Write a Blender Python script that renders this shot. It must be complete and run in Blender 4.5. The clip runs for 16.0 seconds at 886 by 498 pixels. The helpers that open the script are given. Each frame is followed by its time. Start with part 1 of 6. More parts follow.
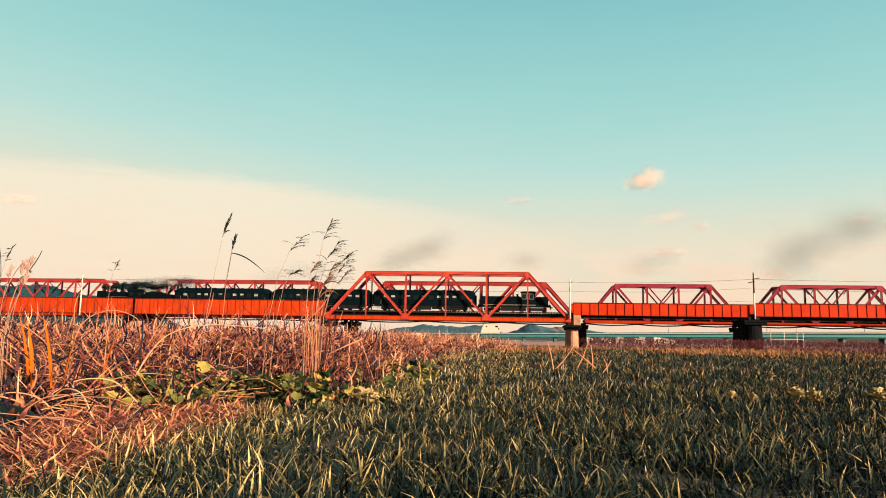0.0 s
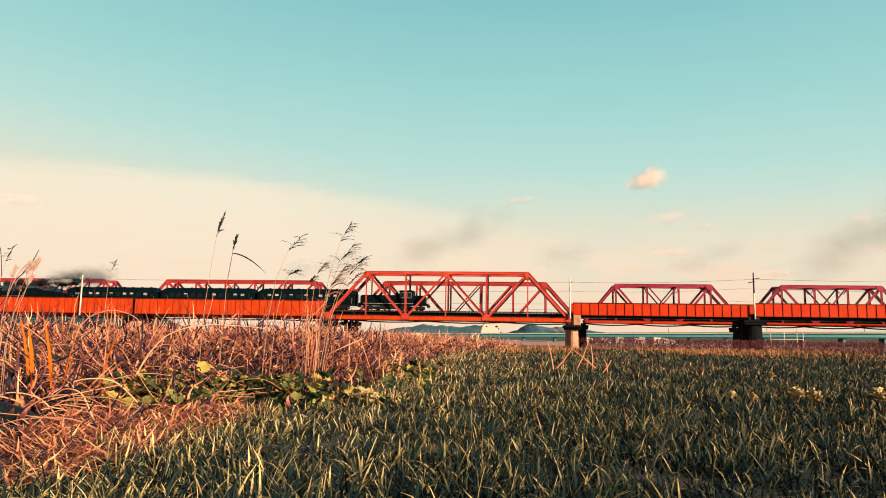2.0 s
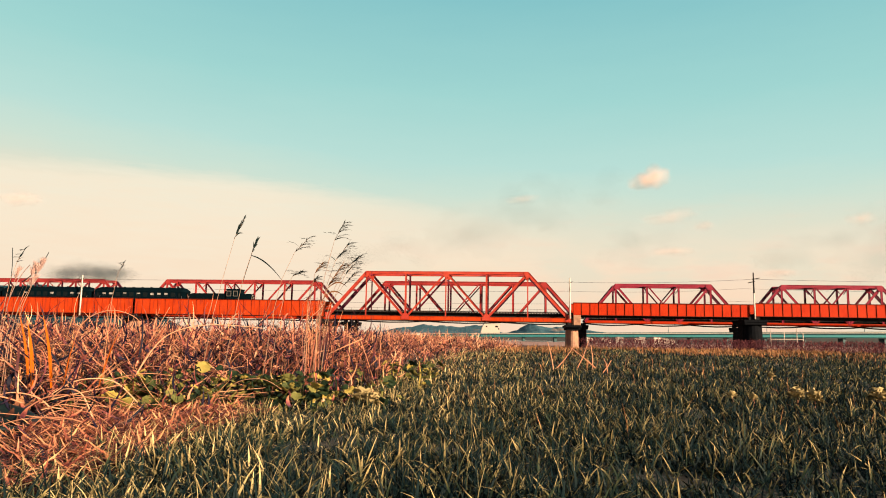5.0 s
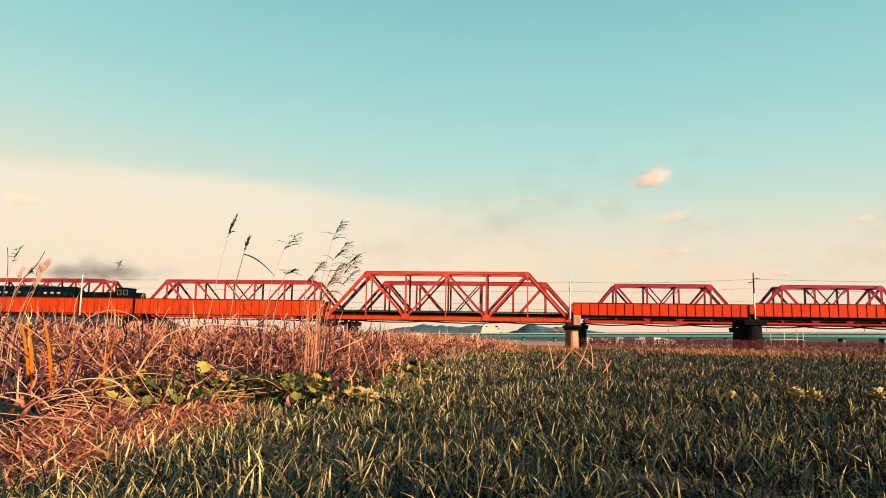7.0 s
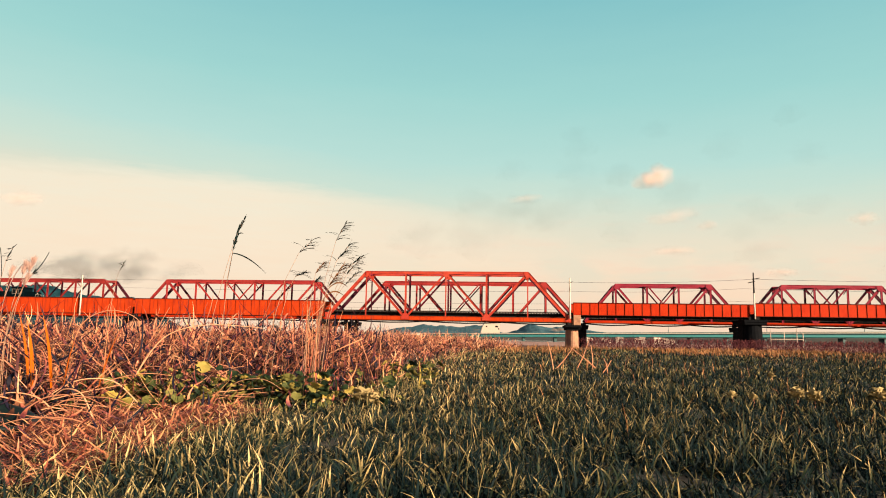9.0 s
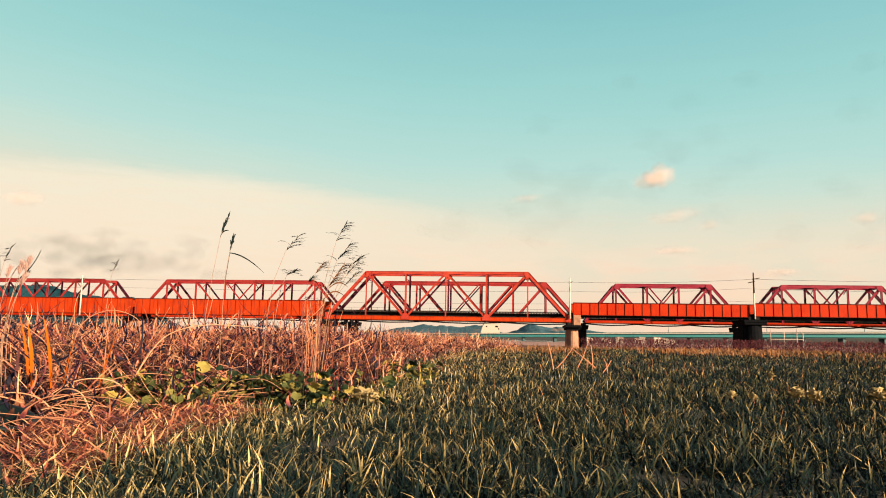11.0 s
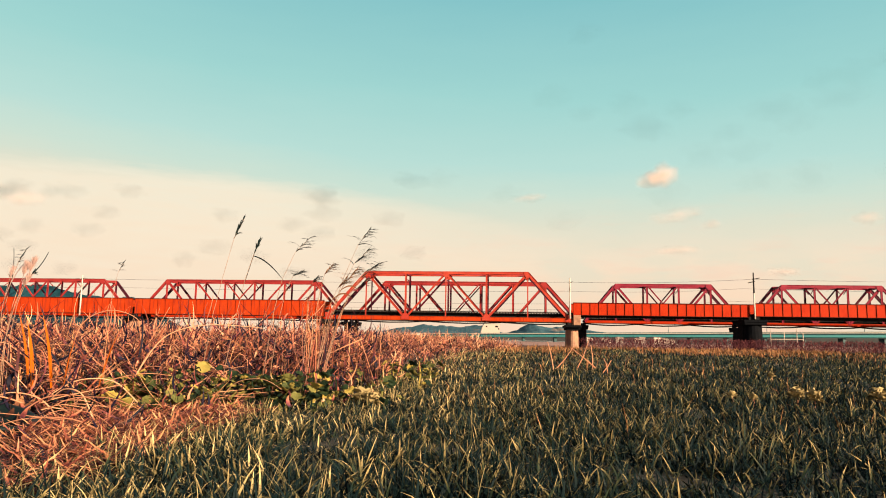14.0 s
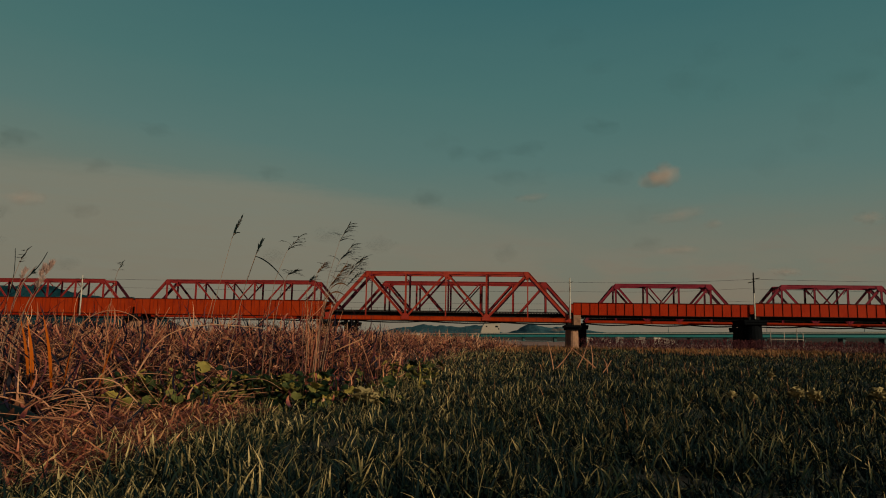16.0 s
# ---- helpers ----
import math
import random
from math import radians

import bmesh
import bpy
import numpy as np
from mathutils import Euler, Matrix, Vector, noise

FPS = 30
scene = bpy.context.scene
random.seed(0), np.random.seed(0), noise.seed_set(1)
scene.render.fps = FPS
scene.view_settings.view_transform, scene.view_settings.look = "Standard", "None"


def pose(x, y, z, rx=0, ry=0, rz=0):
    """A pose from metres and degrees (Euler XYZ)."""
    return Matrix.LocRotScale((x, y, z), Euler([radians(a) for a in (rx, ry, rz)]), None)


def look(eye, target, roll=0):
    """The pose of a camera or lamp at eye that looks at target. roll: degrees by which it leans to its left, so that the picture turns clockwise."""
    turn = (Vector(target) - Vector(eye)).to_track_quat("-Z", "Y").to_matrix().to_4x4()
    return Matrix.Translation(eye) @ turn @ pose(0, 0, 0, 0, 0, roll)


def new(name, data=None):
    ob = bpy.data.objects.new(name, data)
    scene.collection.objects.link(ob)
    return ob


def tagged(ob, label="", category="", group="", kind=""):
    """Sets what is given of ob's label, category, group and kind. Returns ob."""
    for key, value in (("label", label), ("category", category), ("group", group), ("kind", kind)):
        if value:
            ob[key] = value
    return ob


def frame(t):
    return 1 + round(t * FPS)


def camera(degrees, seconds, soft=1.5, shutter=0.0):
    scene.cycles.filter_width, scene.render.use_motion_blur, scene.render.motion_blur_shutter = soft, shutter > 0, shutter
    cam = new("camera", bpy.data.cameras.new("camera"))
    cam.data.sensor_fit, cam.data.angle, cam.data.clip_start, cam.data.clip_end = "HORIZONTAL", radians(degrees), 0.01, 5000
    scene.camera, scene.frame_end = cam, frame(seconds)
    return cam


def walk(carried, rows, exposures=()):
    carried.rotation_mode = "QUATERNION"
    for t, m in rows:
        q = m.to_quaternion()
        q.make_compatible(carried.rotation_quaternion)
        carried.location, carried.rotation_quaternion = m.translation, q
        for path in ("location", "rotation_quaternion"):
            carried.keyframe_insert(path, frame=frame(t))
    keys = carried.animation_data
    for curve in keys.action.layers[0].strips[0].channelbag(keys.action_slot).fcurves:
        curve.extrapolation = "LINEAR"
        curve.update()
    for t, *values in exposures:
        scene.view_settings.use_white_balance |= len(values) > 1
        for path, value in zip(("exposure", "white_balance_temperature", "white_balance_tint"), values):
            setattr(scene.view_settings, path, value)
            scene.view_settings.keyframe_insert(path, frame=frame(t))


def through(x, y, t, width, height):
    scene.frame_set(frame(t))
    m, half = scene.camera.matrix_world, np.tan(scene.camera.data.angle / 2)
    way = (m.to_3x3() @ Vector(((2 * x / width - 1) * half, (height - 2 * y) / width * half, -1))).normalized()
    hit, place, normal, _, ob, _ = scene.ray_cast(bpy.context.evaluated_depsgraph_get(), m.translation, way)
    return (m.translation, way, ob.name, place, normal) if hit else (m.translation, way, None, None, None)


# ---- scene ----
# ---- camera ----
cam = camera(66.32, 16.0, soft=1.0)
EYE = (0.0, 0.0, 0.75)
CAM_POSE = look(EYE, (0.0, math.cos(radians(7.36)), 0.75 + math.sin(radians(7.36))), 1.0)
walk(cam, [(0.0, CAM_POSE), (16.0, CAM_POSE)],
     exposures=[(0.0, 1.4, 6500, 10), (15.0, 1.4, 6500, 10), (15.2, 1.2, 6450, 8), (15.5, 0.5, 6350, 5), (16.0, -0.75, 6000, -6)])

# ---- world, sun ----
SUN_EL, SUN_AZ = radians(17), radians(136)          # azimuth clockwise from +y: behind the camera, to its right
world = bpy.data.worlds.new("sky")
scene.world = world
world.use_nodes = True
wn = world.node_tree.nodes
sky = wn.new("ShaderNodeTexSky")
sky.sky_type, sky.sun_disc = "NISHITA", False
sky.sun_elevation, sky.sun_rotation = SUN_EL, SUN_AZ
sky.air_density, sky.dust_density = 1.0, 2.0
world.node_tree.links.new(sky.outputs["Color"], wn["Background"].inputs["Color"])
wn["Background"].inputs["Strength"].default_value = 0.035
sun_data = bpy.data.lights.new("sun", "SUN")
sun_data.energy, sun_data.angle, sun_data.color = 5.0, radians(0.6), (1.0, 0.72, 0.46)
sun = new("sun", sun_data)
to_sun = Vector((math.sin(SUN_AZ) * math.cos(SUN_EL), math.cos(SUN_AZ) * math.cos(SUN_EL), math.sin(SUN_EL)))
sun.matrix_basis = look(to_sun * 200, (0, 0, 0))
scene.cycles.transparent_max_bounces = 512


# ---- materials ----
def srgb(r, g, b):
    return tuple(((c / 255 + 0.055) / 1.055) ** 2.4 if c > 10 else c / 255 / 12.92 for c in (r, g, b)) + (1.0,)


class Mat:
    """A node material with a principled surface and short ways to add noise."""
    def __init__(self, name, rough=0.7, metal=0.0, spec=0.5):
        self.m = bpy.data.materials.new(name)
        self.m.use_nodes = True
        self.t = self.m.node_tree
        self.p = self.t.nodes["Principled BSDF"]
        self.p.inputs["Roughness"].default_value = rough
        self.p.inputs["Metallic"].default_value = metal
        self.p.inputs["Specular IOR Level"].default_value = spec
        self.co = self.t.nodes.new("ShaderNodeTexCoord").outputs["Object"]

    def link(self, a, b):
        self.t.links.new(a, b)

    def noise(self, scale, detail=4, rough=0.6, stretch=None, co=None):
        n = self.t.nodes.new("ShaderNodeTexNoise")
        n.inputs["Scale"].default_value, n.inputs["Detail"].default_value, n.inputs["Roughness"].default_value = scale, detail, rough
        src = co or self.co
        if stretch:
            mp = self.t.nodes.new("ShaderNodeMapping")
            mp.inputs["Scale"].default_value = stretch
            self.link(src, mp.inputs["Vector"])
            src = mp.outputs["Vector"]
        self.link(src, n.inputs["Vector"])
        return n.outputs["Fac"]

    def ramp(self, fac, stops):
        r = self.t.nodes.new("ShaderNodeValToRGB")
        el = r.color_ramp.elements
        while len(el) < len(stops):
            el.new(0.5)
        for e, (pos, col) in zip(el, stops):
            e.position, e.color = pos, (col if len(col) == 4 else (*col, 1.0))
        self.link(fac, r.inputs["Fac"])
        return r.outputs["Color"]

    def mix(self, fac, a, b, mode="MIX"):
        n = self.t.nodes.new("ShaderNodeMix")
        n.data_type, n.blend_type = "RGBA", mode
        for sock, val in ((n.inputs[0], fac), (n.inputs[6], a), (n.inputs[7], b)):
            if isinstance(val, (int, float)):
                sock.default_value = val
            elif isinstance(val, tuple):
                sock.default_value = val if len(val) == 4 else (*val, 1.0)
            else:
                self.link(val, sock)
        return n.outputs[2]

    def math(self, op, a, b=0.0, c=0.0):
        n = self.t.nodes.new("ShaderNodeMath")
        n.operation = op
        for sock, val in zip(n.inputs, (a, b, c)):
            if isinstance(val, (int, float)):
                sock.default_value = val
            else:
                self.link(val, sock)
        return n.outputs[0]

    def color(self, out):
        if isinstance(out, tuple):
            self.p.inputs["Base Color"].default_value = out if len(out) == 4 else (*out, 1.0)
        else:
            self.link(out, self.p.inputs["Base Color"])
        return self

    def bump(self, fac, strength=0.3, dist=0.02):
        b = self.t.nodes.new("ShaderNodeBump")
        b.inputs["Strength"].default_value, b.inputs["Distance"].default_value = strength, dist
        self.link(fac, b.inputs["Height"])
        self.link(b.outputs["Normal"], self.p.inputs["Normal"])
        return self


def steel_paint(name, base, worn, rust, rough=0.55, age=0.56):
    """Weathered paint on steel: faded patches, rust streaks running down, fine grain."""
    k = Mat(name, rough, 0, 0.06)
    big = k.noise(0.35, 5, 0.65)
    streak = k.noise(1.0, 6, 0.7, (2.2, 2.2, 0.25))
    c = k.mix(k.ramp(big, [(0.35, (0, 0, 0)), (0.7, (1, 1, 1))]), base, worn)
    c = k.mix(k.ramp(streak, [(age, (0, 0, 0)), (age + 0.18, (0.75, 0.75, 0.75))]), c, rust)
    return k.color(c).bump(k.noise(9, 3), 0.15, 0.01).m


RED = steel_paint("vermilion_paint", (0.285, 0.017, 0.003), (0.34, 0.029, 0.006), (0.13, 0.011, 0.005))
RED_OLD = steel_paint("faded_red_paint", (0.155, 0.014, 0.032), (0.22, 0.028, 0.048), (0.04, 0.009, 0.024))
RED_TRUSS = steel_paint("weathered_red_paint", (0.26, 0.027, 0.019), (0.36, 0.056, 0.036), (0.075, 0.012, 0.018))
RED_BACK = steel_paint("dull_red_paint", (0.20, 0.018, 0.022), (0.28, 0.036, 0.034), (0.06, 0.010, 0.018))
RED_LEFT = steel_paint("orange_vermilion_paint", (0.305, 0.027, 0.004), (0.37, 0.042, 0.008), (0.15, 0.020, 0.012), age=0.49)
# darker copy of the red paint, with the rear members' shade in its colour
RED_SHADED = steel_paint("shaded_red_paint", (0.038, 0.010, 0.020), (0.085, 0.015, 0.026), (0.012, 0.009, 0.018))
RED_SEAM = steel_paint("dull_seam_paint", (0.20, 0.018, 0.005), (0.25, 0.028, 0.008), (0.07, 0.010, 0.006))
RED_RIB = steel_paint("dark_red_rib_paint", (0.06, 0.009, 0.006), (0.09, 0.012, 0.007), (0.03, 0.008, 0.007))


def plain(name, base, dark, rough=0.7, scale=2.0, metal=0.0, bump=0.2, spec=0.5):
    k = Mat(name, rough, metal, spec)
    c = k.mix(k.ramp(k.noise(scale, 6, 0.65), [(0.3, (0, 0, 0)), (0.72, (1, 1, 1))]), dark, base)
    return k.color(c).bump(k.noise(scale * 9, 4), bump, 0.02).m


STONE = plain("weathered_stone", (0.36, 0.20, 0.125), (0.15, 0.082, 0.06), 0.9, 0.8, bump=0.5)
STONE_DARK = plain("dark_brick", (0.006, 0.007, 0.009), (0.003, 0.004, 0.006), 0.9, 0.9, bump=0.5, spec=0.04)
CONCRETE = plain("pale_concrete", (0.55, 0.52, 0.47), (0.36, 0.33, 0.30), 0.85, 1.5)
IRON = plain("dark_iron", (0.012, 0.011, 0.012), (0.006, 0.006, 0.007), 0.7, 3.0, spec=0.08)
TIMBER = plain("creosoted_timber", (0.05, 0.035, 0.028), (0.02, 0.016, 0.015), 0.85, 2.0)
BLACK = plain("soot_black_paint", (0.0012, 0.0042, 0.0062), (0.0007, 0.0028, 0.004), 0.5, 1.2, spec=0.06)
NAVY = plain("dark_blue_coach_paint", (0.0006, 0.0056, 0.0095), (0.0004, 0.0038, 0.0066), 0.6, 0.8, spec=0.04)
ROOF = plain("dark_grey_roof", (0.0008, 0.0056, 0.0090), (0.0005, 0.0038, 0.0062), 0.8, 1.5, spec=0.03)
FRAME_GREY = plain("weathered_window_frame", (0.13, 0.12, 0.115), (0.07, 0.065, 0.06), 0.5, 3.0)
CREAM = plain("cream_stripe_paint", (0.30, 0.27, 0.24), (0.16, 0.14, 0.13), 0.5, 3.0)
BLIND = plain("pale_window_blind", (0.40, 0.38, 0.37), (0.07, 0.07, 0.075), 0.8, 1.3)
STEEL = plain("bright_steel", (0.45, 0.43, 0.40), (0.25, 0.23, 0.22), 0.35, 3.0, 0.9)
WHITE = plain("white_paint", (0.42, 0.36, 0.32), (0.28, 0.24, 0.21), 0.6, 1.5)
TEAL = plain("teal_girder_paint", (0.030, 0.21, 0.235), (0.022, 0.165, 0.19), 0.6, 0.05)
TEAL_DARK = plain("dark_teal_parapet", (0.030, 0.085, 0.095), (0.02, 0.06, 0.07), 0.7, 0.05)
GLASS_DARK = Mat("dark_window_glass", 0.08, 0.0, 0.25).color((0.004, 0.007, 0.009)).m


# ---- building helpers ----
def part(name, bm, material, parent, label="", smooth=False):
    """Links a bmesh as one mesh object under a thing or a part."""
    me = bpy.data.meshes.new(name)
    bm.to_mesh(me)
    bm.free()
    me.materials.append(material)
    if smooth:
        me.shade_smooth()
    ob = new(name, me)
    ob.parent = parent
    return tagged(ob, label)


def again(ob, m, parent=None):
    """Another piece on the same mesh."""
    o = new(ob.name.split(".")[0], ob.data)
    o.parent = parent or ob.parent
    o.matrix_basis = m
    return o


def thing(name, m, label, category, group="", kind=""):
    ob = new(name)
    ob.matrix_basis = m
    ob.empty_display_size = 0.3
    return tagged(ob, label, category, group, kind)


def solo(name, bm, material, m, label, category="", group="", kind="", smooth=False):
    ob = part(name, bm, material, None, "", smooth)
    ob.matrix_basis = m
    return tagged(ob, label, category, group, kind)


def box(bm, x0, x1, y0, y1, z0, z1):
    v = [bm.verts.new((x, y, z)) for z in (z0, z1) for y in (y0, y1) for x in (x0, x1)]
    for f in ((0, 2, 3, 1), (4, 5, 7, 6), (0, 1, 5, 4), (2, 6, 7, 3), (0, 4, 6, 2), (1, 3, 7, 5)):
        bm.faces.new([v[i] for i in f])
    return bm


def boxed(*args):
    return box(bmesh.new(), *args)


def beam(bm, p, q, w, h, side=(0, 1, 0)):
    """A box from p to q; w along side, h across it."""
    p, q = Vector(p), Vector(q)
    d = (q - p).normalized()
    s = Vector(side)
    s = (s - d * s.dot(d)).normalized()
    u = d.cross(s)
    v = [bm.verts.new(e + s * (a * w / 2) + u * (b * h / 2)) for e in (p, q) for a, b in ((-1, -1), (1, -1), (1, 1), (-1, 1))]
    for f in ((0, 3, 2, 1), (4, 5, 6, 7), (0, 1, 5, 4), (1, 2, 6, 5), (2, 3, 7, 6), (3, 0, 4, 7)):
        bm.faces.new([v[i] for i in f])
    return bm


def ibeam(bm, p, q, w, h, side=(0, 1, 0), t=0.06):
    """A rolled or riveted section: two wide plates with a recessed web between them."""
    p, q = Vector(p), Vector(q)
    d = (q - p).normalized()
    s = Vector(side)
    s = (s - d * s.dot(d)).normalized()
    u = d.cross(s) * (h / 2 - t / 2)
    beam(bm, p + u, q + u, w, t, side)
    beam(bm, p - u, q - u, w, t, side)
    beam(bm, p, q, w * 0.55, h - 2 * t, side)
    return bm


def tube(bm, pts, radii, n=8):
    """A round bar through pts, closed at its ends."""
    rings = []
    for i, p in enumerate(pts):
        a, b = Vector(pts[max(i - 1, 0)]), Vector(pts[min(i + 1, len(pts) - 1)])
        d = (b - a).normalized()
        s = d.cross(Vector((0, 1, 0)) if abs(d.y) < 0.9 else Vector((1, 0, 0))).normalized()
        u = d.cross(s)
        r = radii[i] if isinstance(radii, (list, tuple)) else radii
        rings.append([bm.verts.new(Vector(p) + (s * math.cos(k * math.tau / n) + u * math.sin(k * math.tau / n)) * r) for k in range(n)])
    for a, b in zip(rings, rings[1:]):
        for k in range(n):
            bm.faces.new((a[k], a[(k + 1) % n], b[(k + 1) % n], b[k]))
    bm.faces.new(rings[0][::-1])
    bm.faces.new(rings[-1])
    return bm


def prism(bm, outline, y0, y1):
    """An outline in x and z drawn out from y0 to y1."""
    a = [bm.verts.new((x, y0, z)) for x, z in outline]
    b = [bm.verts.new((x, y1, z)) for x, z in outline]
    n = len(a)
    bm.faces.new(a)
    bm.faces.new(b[::-1])
    for i in range(n):
        bm.faces.new((a[i], b[i], b[(i + 1) % n], a[(i + 1) % n]))
    return bm


def extrude_x(bm, outline, x0, x1):
    """An outline in y and z drawn out from x0 to x1."""
    a = [bm.verts.new((x0, y, z)) for y, z in outline]
    b = [bm.verts.new((x1, y, z)) for y, z in outline]
    n = len(a)
    bm.faces.new(a[::-1])
    bm.faces.new(b)
    for i in range(n):
        bm.faces.new((a[i], a[(i + 1) % n], b[(i + 1) % n], b[i]))
    return bm


def mesh_of(name, verts, faces, material, smooth=False):
    me = bpy.data.meshes.new(name)
    me.from_pydata(verts, [], faces)
    me.materials.append(material)
    if smooth:
        me.shade_smooth()
    return me


def grid_mesh(name, verts, quads, material, colour=None):
    """A large mesh from arrays: verts (n, 3), quads (m, 4); colour gives a value per vertex."""
    me = bpy.data.meshes.new(name)
    me.vertices.add(len(verts))
    me.vertices.foreach_set("co", np.ascontiguousarray(verts, np.float32).ravel())
    me.loops.add(quads.size)
    me.loops.foreach_set("vertex_index", np.ascontiguousarray(quads, np.int32).ravel())
    me.polygons.add(len(quads))
    me.polygons.foreach_set("loop_start", np.arange(0, quads.size, quads.shape[1], dtype=np.int32))
    me.polygons.foreach_set("loop_total", np.full(len(quads), quads.shape[1], np.int32))
    me.materials.append(material)
    if colour is not None:
        at = me.attributes.new("tone", "FLOAT", "POINT")
        at.data.foreach_set("value", np.ascontiguousarray(colour, np.float32))
    me.update(calc_edges=True)
    return me


# ---- the bridge's own axes: x along the rails, y away from the camera ----
BRIDGE = pose(14.1, 132.6, 0, 0, 0, -7.0)
ORIGIN = pose(0, 0, 0)
RAIL_Z = 5.75


def on_bridge(u, v=0.0, z=0.0):
    return BRIDGE @ pose(u, v, z)


# ---- sky and ground ----
def build_backdrop():
    """A wide sheet of sky far behind everything: teal above, cream haze and a bank of high cloud below."""
    k = Mat("sky_glow")
    t = k.t
    sep = t.nodes.new("ShaderNodeSeparateXYZ")
    k.link(k.co, sep.inputs[0])
    el = k.math("DIVIDE", sep.outputs[2], 3800.0)
    az = k.math("ARCTAN2", sep.outputs[0], sep.outputs[1])
    wisp = k.noise(0.0011, 6, 0.6, (1.0, 1.0, 5.0))
    fine = k.noise(0.004, 5, 0.6, (1.0, 1.0, 7.0))
    soft = k.math("ADD", k.math("MULTIPLY_ADD", k.math("MAXIMUM", az, 0.0), 0.03, k.math("MULTIPLY_ADD", k.math("MINIMUM", az, 0.0), 0.07, el)), k.math("MULTIPLY", k.math("SUBTRACT", wisp, 0.5), 0.04))
    base = k.ramp(k.math("DIVIDE", soft, 0.55), [
        (0.00, srgb(250, 214, 184)), (0.12, srgb(250, 219, 189)), (0.21, srgb(246, 225, 198)), (0.30, srgb(226, 224, 203)),
        (0.39, srgb(203, 224, 210)), (0.47, srgb(184, 221, 213)), (0.66, srgb(160, 212, 208)), (1.0, srgb(128, 192, 198))])
    # the upper edge of the cloud bank falls from left to right and dissolves there
    off = k.math("ADD", az, 0.38)
    edge = k.math("MULTIPLY_ADD", k.math("MULTIPLY", off, off), -0.225, 0.229)
    d = k.math("SUBTRACT", k.math("ADD", edge, k.math("MULTIPLY", k.math("SUBTRACT", fine, 0.5), 0.026)), el)
    inside = k.math("SMOOTH_MIN", k.math("MAXIMUM", k.math("MULTIPLY", d, 46.0), 0.0), 1.0, 0.2)
    fade = k.math("MINIMUM", k.math("MAXIMUM", k.math("MULTIPLY_ADD", az, -1.9, 0.5), 0.0), 1.0)
    mask = k.math("MULTIPLY", inside, fade)
    bank = k.ramp(k.math("ADD", k.math("DIVIDE", el, 0.3), k.math("MULTIPLY", k.math("SUBTRACT", fine, 0.5), 0.5)), [
        (0.0, srgb(250, 222, 193)), (0.45, srgb(248, 231, 205)), (0.75, srgb(243, 234, 211)), (1.0, srgb(236, 234, 215))])
    # thin greenish and rosy veils low in the sky
    low = k.math("MINIMUM", k.math("MAXIMUM", k.math("MULTIPLY_ADD", el, -9.0, 1.9), 0.0), 1.0)
    veil = k.ramp(k.noise(0.0024, 5, 0.55, (1.0, 1.0, 3.0)), [(0.42, (0, 0, 0)), (0.62, (1, 1, 1))])
    rosy = k.ramp(k.noise(0.0031, 5, 0.6, (0.8, 1.0, 4.0)), [(0.52, (0, 0, 0)), (0.68, (1, 1, 1))])
    base = k.mix(k.math("MULTIPLY", k.math("MULTIPLY", veil, low), 0.5), base, srgb(219, 222, 200))
    base = k.mix(k.math("MULTIPLY", k.math("MULTIPLY", rosy, low), 0.4), base, srgb(249, 211, 186))
    col = k.mix(k.math("MULTIPLY", mask, 0.92), base, bank)
    em = t.nodes.new("ShaderNodeEmission")
    k.link(col, em.inputs["Color"])
    em.inputs["Strength"].default_value = 0.385
    k.link(em.outputs[0], t.nodes["Material Output"].inputs["Surface"])
    verts, faces = [], []
    n, m = 60, 16
    for j in range(m + 1):
        for i in range(n + 1):
            a = radians(-62 + 124 * i / n)
            verts.append((3800 * math.sin(a), 3800 * math.cos(a), -120 + 2620 * j / m))
    for j in range(m):
        for i in range(n):
            a = j * (n + 1) + i
            faces.append((a, a + n + 1, a + n + 2, a + 1))
    ob = new("backdrop", mesh_of("backdrop", verts, faces, k.m, True))
    tagged(ob, "teal evening sky with cream haze and high thin cloud", "sky", kind="structure")


def ground_z(x, y):
    """Level field by the camera, a bank down to the river flat beyond it."""
    s = min(max((y - 50) / 14, 0), 1)
    return -1.0 * s * s * (3 - 2 * s)


